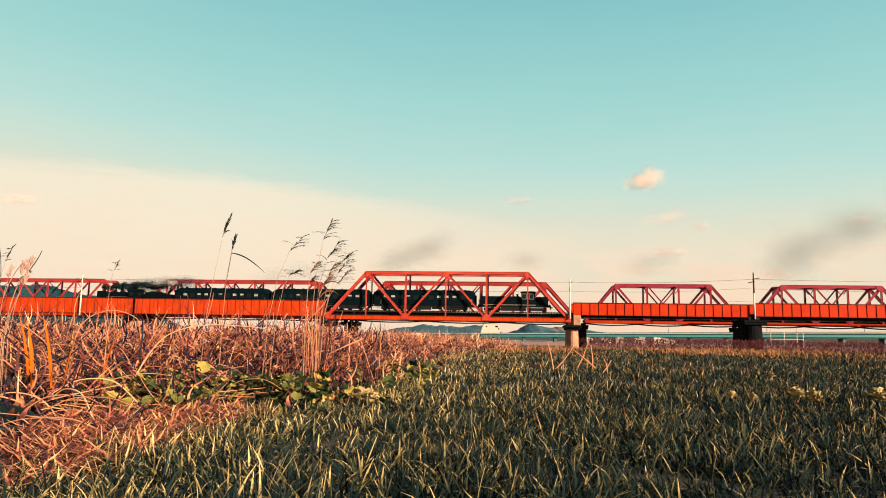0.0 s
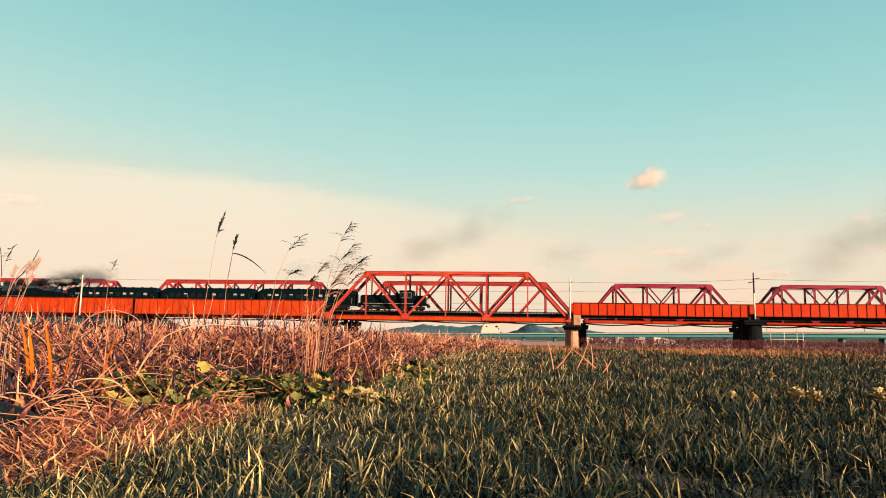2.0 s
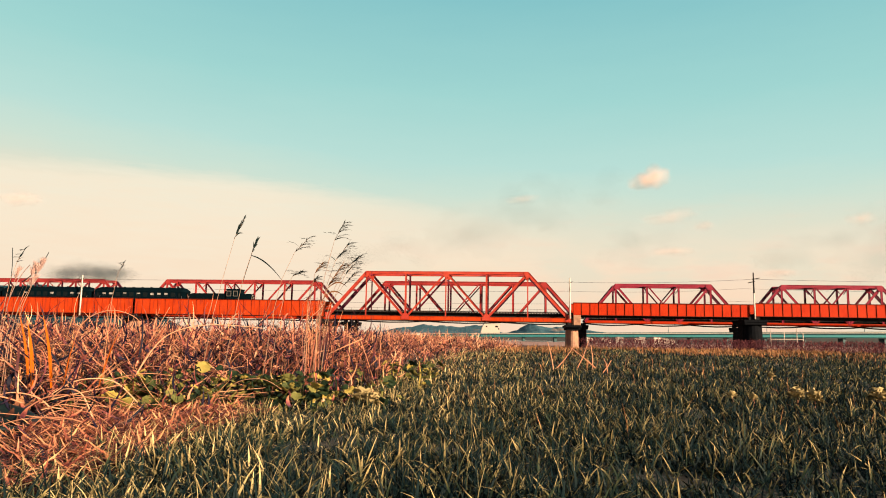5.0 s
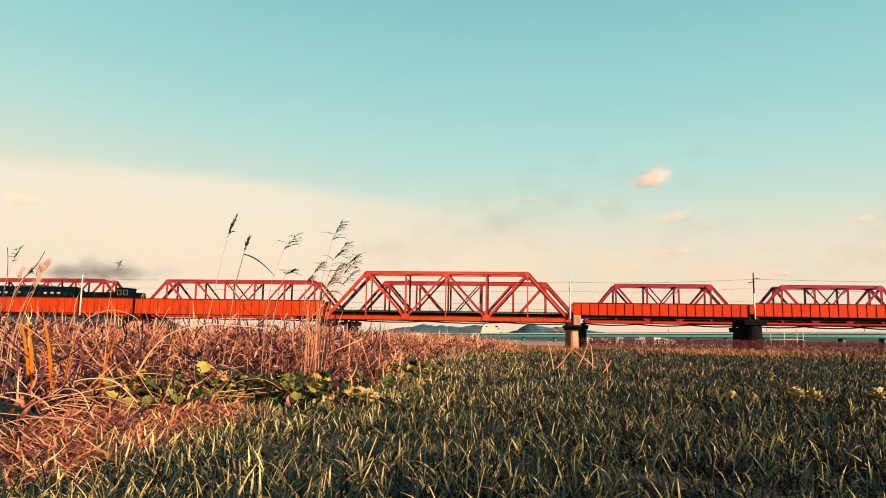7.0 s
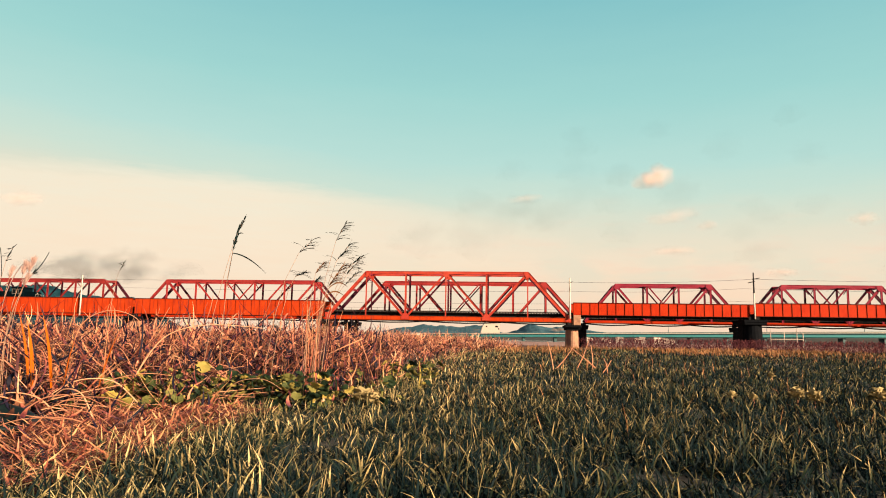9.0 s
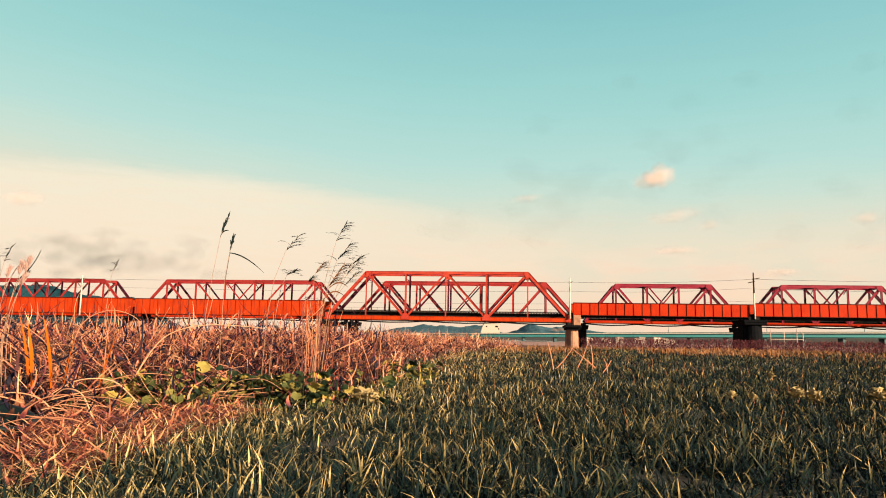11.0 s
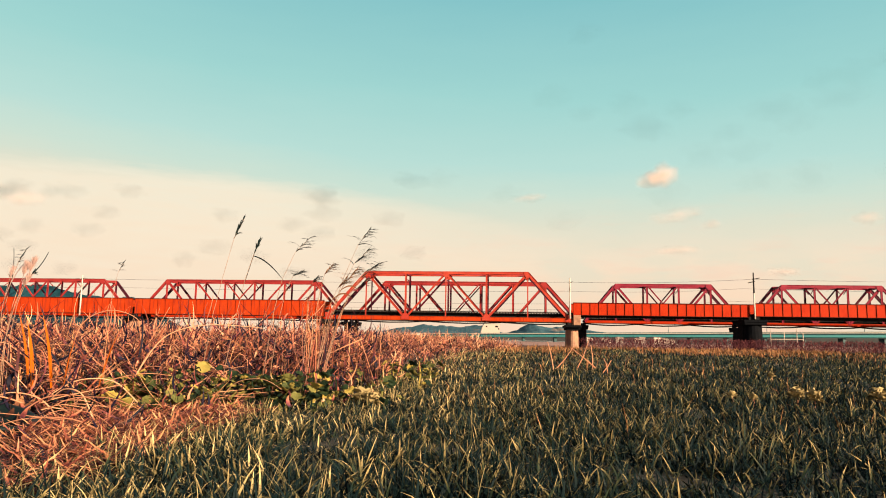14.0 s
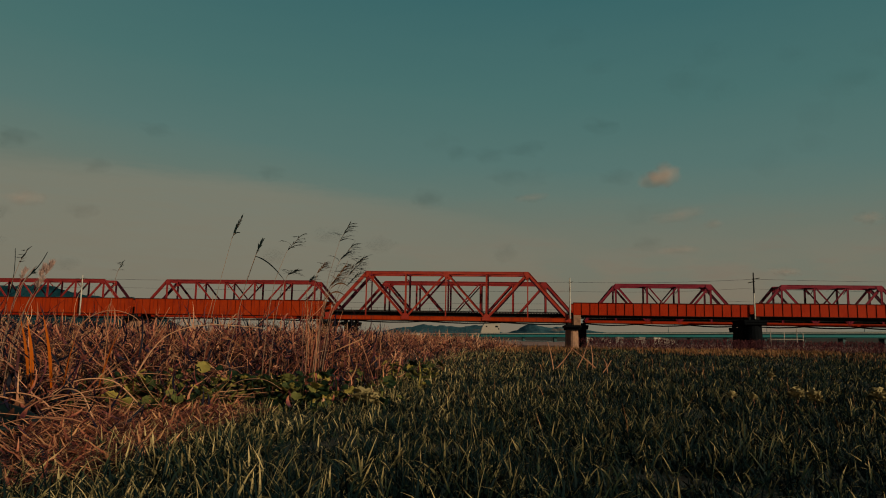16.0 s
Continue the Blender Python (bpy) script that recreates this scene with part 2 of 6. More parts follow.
def build_ground():
    k = Mat("river_flat_soil", 0.95)
    # near-black soil adds to the painted shade between the blades
    c = k.mix(k.ramp(k.noise(0.02, 6, 0.6, (1, 1.0, 1)), [(0.35, (0, 0, 0)), (0.65, (1, 1, 1))]), (0.020, 0.020, 0.017), (0.040, 0.032, 0.024))
    c = k.mix(k.ramp(k.noise(3.0, 6, 0.7), [(0.4, (0, 0, 0)), (0.75, (1, 1, 1))]), c, (0.013, 0.016, 0.014))
    sep = k.t.nodes.new("ShaderNodeSeparateXYZ")
    k.link(k.co, sep.inputs[0])
    # dry trodden earth at the foot of the reeds, pale gravel on the river flat
    dx, dy = k.math("DIVIDE", k.math("ADD", sep.outputs[0], 2.05), 0.75), k.math("DIVIDE", k.math("SUBTRACT", sep.outputs[1], 5.6), 1.0)
    rr = k.math("ADD", k.math("MULTIPLY_ADD", dx, dx, k.math("MULTIPLY", dy, dy)), k.math("MULTIPLY", k.noise(5.0, 5, 0.7), 1.2))
    c = k.mix(k.ramp(rr, [(0.75, (1, 1, 1)), (1.0, (0, 0, 0))]), c, (0.42, 0.22, 0.14))
    gravel = k.mix(k.ramp(k.noise(0.04, 6, 0.65, (0.3, 1, 1)), [(0.4, (0, 0, 0)), (0.6, (1, 1, 1))]), (0.21, 0.108, 0.090), (0.33, 0.195, 0.165))
    far = k.math("MINIMUM", k.math("MAXIMUM", k.math("MULTIPLY_ADD", sep.outputs[1], 0.02, -1.3), 0.0), 1.0)
    c = k.mix(far, c, gravel)
    k.color(c).bump(k.noise(14, 5, 0.7), 0.6, 0.03)
    ys = [-60, -20, -5] + [i * 0.5 for i in range(0, 40)] + [20 + i * 4 for i in range(0, 26)] + [130, 160, 220, 320, 500, 800, 1300, 2200, 3790]
    xs = [-3400, -1600, -800, -400, -200, -120, -80, -60] + [-40 + i * 2 for i in range(41)] + [60, 80, 120, 200, 400, 800, 1600, 3400]
    verts = [(x, y, ground_z(x, y) + (noise.noise((x * 0.35, y * 0.35, 0)) * 0.03 if 0 < y < 48 else 0)) for y in ys for x in xs]
    w = len(xs)
    faces = [(j * w + i, j * w + i + 1, (j + 1) * w + i + 1, (j + 1) * w + i) for j in range(len(ys) - 1) for i in range(w - 1)]
    ob = new("ground", mesh_of("ground", verts, faces, k.m, True))
    tagged(ob, "brown soil of a flat riverside field", "ground", kind="structure")


def build_hill(u0, u1, y, peaks, depth, label, material):
    """A wooded ridge: a rounded sheet whose crest follows the peaks (x, height)."""
    n, m = 200, 10
    verts, faces = [], []
    for i in range(n + 1):
        x = u0 + (u1 - u0) * i / n
        h = 0.0
        for (xa, ha), (xb, hb) in zip(peaks, peaks[1:]):
            if xa <= x <= xb:
                f = (x - xa) / (xb - xa)
                f = f * f * (3 - 2 * f)
                h = ha + (hb - ha) * f
        h *= 1 + 0.14 * noise.noise((x * 0.02, 3.1, y * 0.01)) + 0.09 * noise.noise((x * 0.07, 1.1, 0)) + 0.05 * noise.noise((x * 0.21, 5.1, 0))
        for j in range(m + 1):
            f = j / m
            zz = h * math.sin(f * math.pi) ** 0.8 * (1 + 0.1 * noise.noise((x * 0.03, f * 5, 2.0)) * (f * (1 - f) * 4))
            verts.append((x, y + depth * (f - 0.5), zz - 3))
    for i in range(n):
        for j in range(m):
            a = i * (m + 1) + j
            faces.append((a, a + m + 1, a + m + 2, a + 1))
    ob = new("wooded_hill", mesh_of("wooded_hill", verts, faces, material, True))
    tagged(ob, label, "hill", kind="structure")


def hill_material(name, dark, light):
    k = Mat(name, 0.95, 0, 0.05)
    c = k.mix(k.ramp(k.noise(0.02, 8, 0.7), [(0.35, (0, 0, 0)), (0.65, (1, 1, 1))]), dark, light)
    c = k.mix(k.ramp(k.noise(0.006, 3), [(0.62, (0, 0, 0)), (0.7, (0.7, 0.7, 0.7))]), c, (0.24, 0.17, 0.14))
    k.color(c).bump(k.noise(0.05, 6, 0.7), 1.0, 8.0)
    return k.m


# distance haze is painted in: paler and bluer than the nearer hill
HILL = hill_material("hazed_woodland", (0.026, 0.068, 0.100), (0.062, 0.132, 0.165))
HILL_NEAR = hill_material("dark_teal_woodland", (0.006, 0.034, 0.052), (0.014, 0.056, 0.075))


# ---- the railway bridge ----
def truss_near(u0, u1):
    """A Warren truss with sub-verticals: six panels, sloping end posts."""
    th = thing("truss_span", on_bridge(u0), "vermilion steel through-truss railway span with riveted Warren bracing", "bridge span", "spans of the front bridge")
    length, n = u1 - u0, 6
    p = length / n
    zb, zt = 4.24, 13.1
    for v in (-2.45, 2.45):
        # rear plane gets the copy that has shade painted in
        web = RED_TRUSS if v < 0 else RED_SHADED
        part("bottom_chord", ibeam(bmesh.new(), (0, v, zb), (length, v, zb), 0.42, 0.78), RED_LEFT, th)
        part("top_chord", ibeam(bmesh.new(), (p - 0.02, v, zt), (length - p + 0.02, v, zt), 0.46, 0.52), RED_TRUSS, th)
        for a, b in ((0, p), (length, length - p)):
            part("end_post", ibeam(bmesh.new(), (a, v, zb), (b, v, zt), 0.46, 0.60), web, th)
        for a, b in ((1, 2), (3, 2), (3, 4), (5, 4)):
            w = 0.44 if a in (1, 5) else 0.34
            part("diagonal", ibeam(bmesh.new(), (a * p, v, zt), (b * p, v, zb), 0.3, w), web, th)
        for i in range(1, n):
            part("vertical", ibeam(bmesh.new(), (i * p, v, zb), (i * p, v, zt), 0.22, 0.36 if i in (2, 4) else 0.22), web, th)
        for i in range(n + 1):
            z, s = (zb, 0.62) if i % 2 == 0 else (zt, 0.55)
            up = 1 if i % 2 == 0 else -1
            lo = -0.25 if i in (0, 1) else -1.35
            hi = 0.25 if i in (n - 1, n) else 1.35
            for w in (-0.24, 0.22):
                outline = [(s * lo, -0.27 * up), (s * hi, -0.27 * up), (s * hi * 0.9, 0.35 * up), (s * 0.45, 0.95 * up), (-s * 0.45, 0.95 * up), (s * lo * 0.9, 0.35 * up)]
                if up < 0:
                    outline = outline[::-1]
                part("gusset_plate", prism(bmesh.new(), [(i * p + x, z + zz) for x, zz in outline], v + w, v + w + 0.02), RED_TRUSS, th)
    for i in range(1, n):
        part("top_strut", ibeam(bmesh.new(), (i * p, -2.3, zt - 0.1), (i * p, 2.3, zt - 0.1), 0.25, 0.35, (1, 0, 0)), RED_OLD, th)
        part("sway_brace", beam(bmesh.new(), (i * p, -2.3, zt - 1.3), (i * p, 2.3, zt - 1.3), 0.14, 0.16, (1, 0, 0)), RED_OLD, th)
    for i in range(1, n - 1):
        for s in (-1, 1):
            part("top_lateral", beam(bmesh.new(), (i * p, -2.3 * s, zt), ((i + 1) * p, 2.3 * s, zt), 0.12, 0.12, (0, 0, 1)), RED_OLD, th)
    for x, q in ((0, p), (length, length - p)):
        for f in (0.62, 0.92):
            xx, zz = x + (q - x) * f, zb + (zt - zb) * f
            part("portal_strut", beam(bmesh.new(), (xx, -2.3, zz), (xx, 2.3, zz), 0.25, 0.4, (1, 0, 0)), RED_OLD, th)
    for i in range(n + 1):
        part("floor_beam", ibeam(bmesh.new(), (min(max(i * p, 0.2), length - 0.2), -2.3, zb + 0.15), (min(max(i * p, 0.2), length - 0.2), 2.3, zb + 0.15), 0.3, 0.9, (1, 0, 0)), IRON, th)
    for v in (-0.9, 0.9):
        part("stringer", ibeam(bmesh.new(), (0, v, 4.95), (length, v, 4.95), 0.26, 0.75), IRON, th)
    # dark strip added to give the chord its dark underside
    part("under_chord_strip", beam(bmesh.new(), (0, -2.1, 3.72), (length, -2.1, 3.72), 0.35, 0.14), IRON, th)
    return th


def truss_far(u0, u1, n, group, paint):
    """A Pratt truss: diagonals fall towards the middle, crossed in the middle panel."""
    th = thing("truss_span", on_bridge(u0, 12.4), "faded red Pratt truss span of the bridge behind", "bridge span", group)
    length = u1 - u0
    p = length / n
    zb, zt = 4.35, (12.15 if n == 7 else 11.95)
    for v in (-2.4, 2.4):
        web = paint if v < 0 else RED_SHADED
        part("bottom_chord", ibeam(bmesh.new(), (0, v, zb), (length, v, zb), 0.4, 0.55), RED, th)
        part("top_chord", ibeam(bmesh.new(), (p - 0.02, v, zt), (length - p + 0.02, v, zt), 0.46, 0.56), paint, th)
        for a, b in ((0, p), (length, length - p)):
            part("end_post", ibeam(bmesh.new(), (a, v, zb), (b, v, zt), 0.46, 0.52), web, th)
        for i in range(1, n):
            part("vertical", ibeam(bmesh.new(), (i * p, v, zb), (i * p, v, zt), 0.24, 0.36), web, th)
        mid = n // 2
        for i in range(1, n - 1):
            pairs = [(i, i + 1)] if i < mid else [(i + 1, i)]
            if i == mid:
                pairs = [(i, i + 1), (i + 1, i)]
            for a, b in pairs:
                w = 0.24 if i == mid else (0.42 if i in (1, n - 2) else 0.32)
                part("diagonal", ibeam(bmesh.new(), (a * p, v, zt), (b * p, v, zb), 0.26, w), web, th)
        for i in (1, n - 1):
            s = 0.8 if i == 1 else -0.8
            ring = [(i * p - s * 0.15, zt - 0.95), (i * p + s * 0.6, zt - 0.95), (i * p + s * 1.2, zt - 0.3), (i * p + s * 1.2, zt + 0.27), (i * p - s * 0.1, zt + 0.27), (i * p - s * 0.45, zt - 0.5)]
            part("gusset_plate", prism(bmesh.new(), ring if s > 0 else ring[::-1], v - 0.26, v - 0.24), paint, th)
    for i in range(1, n):
        part("top_strut", ibeam(bmesh.new(), (i * p, -2.2, zt - 0.15), (i * p, 2.2, zt - 0.15), 0.25, 0.4, (1, 0, 0)), paint, th)
        for s in (-1, 1):
            part("sway_brace", beam(bmesh.new(), (i * p, -2.2 * s, zt - 0.4), (i * p, -0.6 * s, zt - 1.4), 0.1, 0.14, (1, 0, 0)), paint, th)
    for i in range(1, n - 1):
        for s in (-1, 1):
            part("top_lateral", beam(bmesh.new(), (i * p, -2.2 * s, zt), ((i + 1) * p, 2.2 * s, zt), 0.12, 0.12, (0, 0, 1)), paint, th)
    for i in range(n + 1):
        x = min(max(i * p, 0.2), length - 0.2)
        part("floor_beam", ibeam(bmesh.new(), (x, -2.2, zb + 0.1), (x, 2.2, zb + 0.1), 0.3, 0.8, (1, 0, 0)), IRON, th)
    for v in (-0.9, 0.9):
        part("stringer", ibeam(bmesh.new(), (0, v, zb + 0.25), (length, v, zb + 0.25), 0.3, 0.7), IRON, th)
    part("walkway", boxed(0, length, -2.1, -1.3, zb + 0.3, zb + 0.36), IRON, th)
    # sagging dark line added along the chord's dark underside
    sag = [(length * i / 12, -2.0, zb - 0.42 - 0.3 * abs(math.sin(i * math.pi / 4))) for i in range(13)]
    part("sagging_dark_line", tube(bmesh.new(), sag, 0.13, 6), IRON, th)
    return th


def girder_span(u0, u1, z0, z1, pitch, group, paint=None):
    """A half-through plate girder span: two deep riveted webs with flanges and stiffeners."""
    th = thing("plate_girder_span", on_bridge(u0), "bright vermilion riveted plate-girder railway span", "bridge span", group)
    length = u1 - u0
    n = round(length / pitch)
    for v in (-2.4, 2.4):
        g = part("girder", boxed(0, length, v - 0.012, v + 0.012, z0 + 0.06, z1 - 0.06), paint or RED, th)
        part("top_flange", boxed(-0.02, length + 0.02, v - 0.22, v + 0.22, z1 - 0.07, z1), RED_RIB, g)
        part("bottom_flange", boxed(-0.02, length + 0.02, v - 0.22, v + 0.22, z0, z0 + 0.07), RED_RIB, g)
        face = -1 if v < 0 else 1
        proto = None
        for i in range(n + 1):
            x = min(max(i * length / n, 0.06), length - 0.06)
            if proto is None:
                bm = box(bmesh.new(), -0.03 if paint else -0.05, 0.03 if paint else 0.05, 0, 0.03, 0, z1 - z0 - 0.14)
                box(bm, -0.012, 0.012, 0.03, 0.11, 0, z1 - z0 - 0.14)
                proto = part("stiffener", bm, RED_SEAM if paint else RED_RIB, g)
                proto.matrix_basis = pose(x, v + 0.0125 * face, z0 + 0.07, 0, 0, 180 if face < 0 else 0)
            else:
                again(proto, pose(x, v + 0.0125 * face, z0 + 0.07, 0, 0, 180 if face < 0 else 0), g)
    for i in range(0, n + 1, 2):
        x = min(max(i * length / n, 0.2), length - 0.2)
        part("floor_beam", ibeam(bmesh.new(), (x, -2.1, z0 + 0.3), (x, 2.1, z0 + 0.3), 0.25, 0.45, (1, 0, 0)), IRON, th)
    for v in (-0.9, 0.9):
        part("stringer", ibeam(bmesh.new(), (0.1, v, 5.1), (length - 0.1, v, 5.1), 0.26, 0.5), IRON, th)
    return th


def build_track(u0, u1, v, z):
    th = thing("railway_track", on_bridge(0, v), "rusty rails on dark timber sleepers along the bridge deck", "track", kind="structure")
    for s in (-0.56, 0.56):
        bm = box(bmesh.new(), u0, u1, s - 0.035, s + 0.035, z - 0.04, z)
        box(bm, u0, u1, s - 0.012, s + 0.012, z - 0.13, z - 0.04)
        box(bm, u0, u1, s - 0.065, s + 0.065, z - 0.15, z - 0.13)
        part("rail", bm, IRON, th)
    bm = bmesh.new()
    x = u0
    while x < u1:
        box(bm, x, x + 0.22, -1.2, 1.2, z - 0.36, z - 0.15)
        x += 0.55
    tagged(part("sleepers", bm, TIMBER, th), kind="stuff")
    part("deck_plate", boxed(u0, u1, -1.24, 1.24, z - 0.43, z - 0.37), IRON, th)
    part("walkway", boxed(u0, u1, -1.9, -1.25, z - 0.42, z - 0.36), IRON, th)
    rail = bmesh.new()
    for zz in (0.45, 0.85):
        beam(rail, (u0, -1.9, z - 0.4 + zz), (u1, -1.9, z - 0.4 + zz), 0.03, 0.03)
    x = u0
    while x < u1:
        beam(rail, (x, -1.9, z - 0.4), (x, -1.9, z + 0.47), 0.04, 0.04)
        x += 2.6
    tagged(part("handrail", rail, IRON, th), kind="stuff")


def pier(u, v, w, d, z0, z1, material, label, group, lean=0.03):
    """A battered masonry pier with rounded noses, a projecting cap and two bearing blocks."""
    th = thing("bridge_pier", on_bridge(u, v), label, "bridge pier", group)
    bm = bmesh.new()
    rings = []
    levels = 9
    for j in range(levels):
        f = j / (levels - 1)
        z = z0 + (z1 - 0.9 - z0) * f
        g = 1 + lean * 4 * (1 - f)
        ring = []
        for i in range(24):
            a = math.tau * i / 24
            x, y = math.cos(a), math.sin(a)
            px = math.copysign(min(abs(x) * 1.25, 1), x) * w / 2 * g
            py = y * d / 2 * g
            r = 1 + 0.015 * noise.noise((u + i * 0.9, v, j * 1.3))
            ring.append(bm.verts.new((px * r, py * r, z)))
        rings.append(ring)
    for a, b in zip(rings, rings[1:]):
        for i in range(24):
            bm.faces.new((a[i], a[(i + 1) % 24], b[(i + 1) % 24], b[i]))
    bm.faces.new(rings[-1])
    part("shaft", bm, material, th)
    for k, (zz, g) in enumerate(((z1 - 0.9, 1.2), (z1 - 0.45, 1.42 if material is STONE else 1.25))):
        cap = boxed(-w / 2 * g, w / 2 * g, -d / 2 * g * 0.95, d / 2 * g * 0.95, zz, zz + 0.45)
        bmesh.ops.bevel(cap, geom=list(cap.edges), offset=0.06, segments=1, affect="EDGES")
        part("capstone", cap, STONE_DARK, th)
    for s in (-2.4, 2.4):
        for x in ((-0.6,) if u == 11.0 else (-0.6, 0.6)):
            part("bearing_block", boxed(x - 0.35, x + 0.35, s - 0.4, s + 0.4, z1, z1 + 0.5), IRON, th)
    return th


def build_bridges():
    truss_near(-36.9, 10.5)
    girder_span(-77.4, -37.4, 4.3, 7.5, 1.7, "spans of the front bridge", RED_LEFT)
    girder_span(-117.9, -77.9, 4.3, 7.55, 1.7, "spans of the front bridge", RED_LEFT)
    for k in range(4):
        girder_span(-158.4 - 40.5 * k, -118.4 - 40.5 * k, 4.3, 7.55, 1.7, "spans of the front bridge", RED_LEFT)
    girder_span(11.1, 43.1, 5.2, 7.6, 1.62, "spans of the front bridge")
    girder_span(44.1, 76.1, 5.38, 7.85, 1.62, "spans of the front bridge")
    girder_span(76.9, 108.9, 5.45, 7.95, 1.62, "spans of the front bridge")
    build_track(-279, 125, 0.0, RAIL_Z)
    grp = "spans of the back bridge"
    truss_far(-134.0, -86.0, 7, grp, RED_BACK)
    truss_far(-84.4, -36.6, 7, grp, RED_BACK)
    truss_far(-34.6, 13.2, 7, grp, RED_BACK)
    truss_far(14.4, 45.8, 5, grp, RED_OLD)
    truss_far(47.0, 78.2, 5, grp, RED_OLD)
    truss_far(79.4, 110.6, 5, grp, RED_OLD)
    build_track(-190, 125, 12.4, 5.4)
    for u, z1, m, lab in ((-239.6, 3.8, STONE, "weathered stone pier"), (-199.1, 3.8, STONE, "weathered stone pier"), (-158.6, 3.8, STONE, "weathered stone pier"), (-118.1, 3.8, STONE, "weathered stone pier"), (-77.7, 3.8, STONE, "weathered stone pier"), (-36.9, 3.3, STONE, "weathered stone pier"),
                          (11.0, 3.3, STONE, "weathered pale stone pier"), (43.7, 4.75, STONE_DARK, "very dark brick pier"), (76.5, 4.9, STONE_DARK, "very dark brick pier")):
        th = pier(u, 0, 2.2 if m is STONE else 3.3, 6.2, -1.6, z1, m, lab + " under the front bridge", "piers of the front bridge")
        if u == 11.0:
            # the shallower girder beside the truss rests on tall blocks
            for s in (-2.4, 2.4):
                block = boxed(0.12, 1.5, s - 0.55, s + 0.55, 3.3, 5.2)
                bmesh.ops.bevel(block, geom=list(block.edges), offset=0.08, segments=1, affect="EDGES")
                part("pedestal", block, STONE, th, "pale stone pedestal")
    for u in (-134.6, -85.2, -35.6, 13.6, 45.9, 78.4):
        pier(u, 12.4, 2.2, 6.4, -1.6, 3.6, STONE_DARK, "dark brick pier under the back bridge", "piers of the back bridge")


def pole(u, v, z0, z1, arms, dark=True):
    th = thing("utility_pole", on_bridge(u, v), "slim pale concrete pole fixed beside the bridge girder", "pole", "poles along the bridge")
    part("shaft", tube(bmesh.new(), [(0, 0, z0), (0, 0, 10.0)], [0.17, 0.13], 10), CONCRETE, th, smooth=True)
    part("mast", tube(bmesh.new(), [(0, 0, 9.6), (0, 0, z1)], [0.15, 0.11], 10), IRON if dark else CONCRETE, th, "dark upper mast" if dark else "", smooth=True)
    for z, a, b in arms:
        part("crossarm", beam(bmesh.new(), (a, 0, z), (b, 0, z + 0.28), 0.14, 0.14), IRON, th)
        for x in (a + 0.1, b - 0.1):
            part("insulator", tube(bmesh.new(), [(x, 0, z + 0.05), (x, 0, z + 0.3)], [0.06, 0.04], 6), CONCRETE, th)
    part("bracket", boxed(-0.12, 0.12, -0.1, 0.7, z0 + 0.3, z0 + 0.45), IRON, th)


def wire(name, a, b, sag, r=0.022):
    pts = [(a[0] + (b[0] - a[0]) * i / 16, a[1] + (b[1] - a[1]) * i / 16, a[2] + (b[2] - a[2]) * i / 16 - sag * 4 * (i / 16) * (1 - i / 16)) for i in range(17)]
    solo(name, tube(bmesh.new(), pts, r, 4), IRON, BRIDGE, "thin dark line wire strung between the poles", "wire", "wires along the bridge")


def build_poles():
    pole(10.5, -3.1, 4.5, 12.2, [(11.2, -0.2, 0.5)], False)
    pole(43.75, -3.1, 4.9, 13.4, [(11.5, -1.0, 0.2), (12.15, -0.2, 1.1)])
    pole(-89.0, -3.1, 3.8, 12.1, [(11.2, -0.5, 0.5)], False)
    tops = [(-150, 11.4), (-89.0, 11.4), (10.5, 11.4), (43.75, 12.2), (100, 12.2)]
    for (a, za), (b, zb) in zip(tops, tops[1:]):
        wire("wire", (a, -3.1, za), (b, -3.1, zb), 0.35)
        wire("wire", (a, 2.9, za - 1.3), (b, 2.9, zb - 1.3), 0.4, 0.018)
        wire("wire", (a, 15.6, za - 3.0), (b, 15.6, zb - 3.2), 0.3, 0.018)


# ---- the train ----
def bogie(th, x, wheelbase=2.2, r=0.43):
    b = part("bogie", boxed(x - wheelbase / 2 - 0.5, x + wheelbase / 2 + 0.5, -1.05, 1.05, 0.24, 0.77), IRON, th)
    for dx in (-wheelbase / 2, wheelbase / 2):
        for y in (-0.56, 0.56):
            part("wheel", tube(bmesh.new(), [(x + dx, y - 0.06, r), (x + dx, y + 0.06, r)], r, 16), STEEL if r < 0.3 else IRON, b)
        for y in (-1.0, 1.0):
            part("axle_box", boxed(x + dx - 0.16, x + dx + 0.16, y - 0.1, y + 0.1, r - 0.15, r + 0.2), IRON, b)


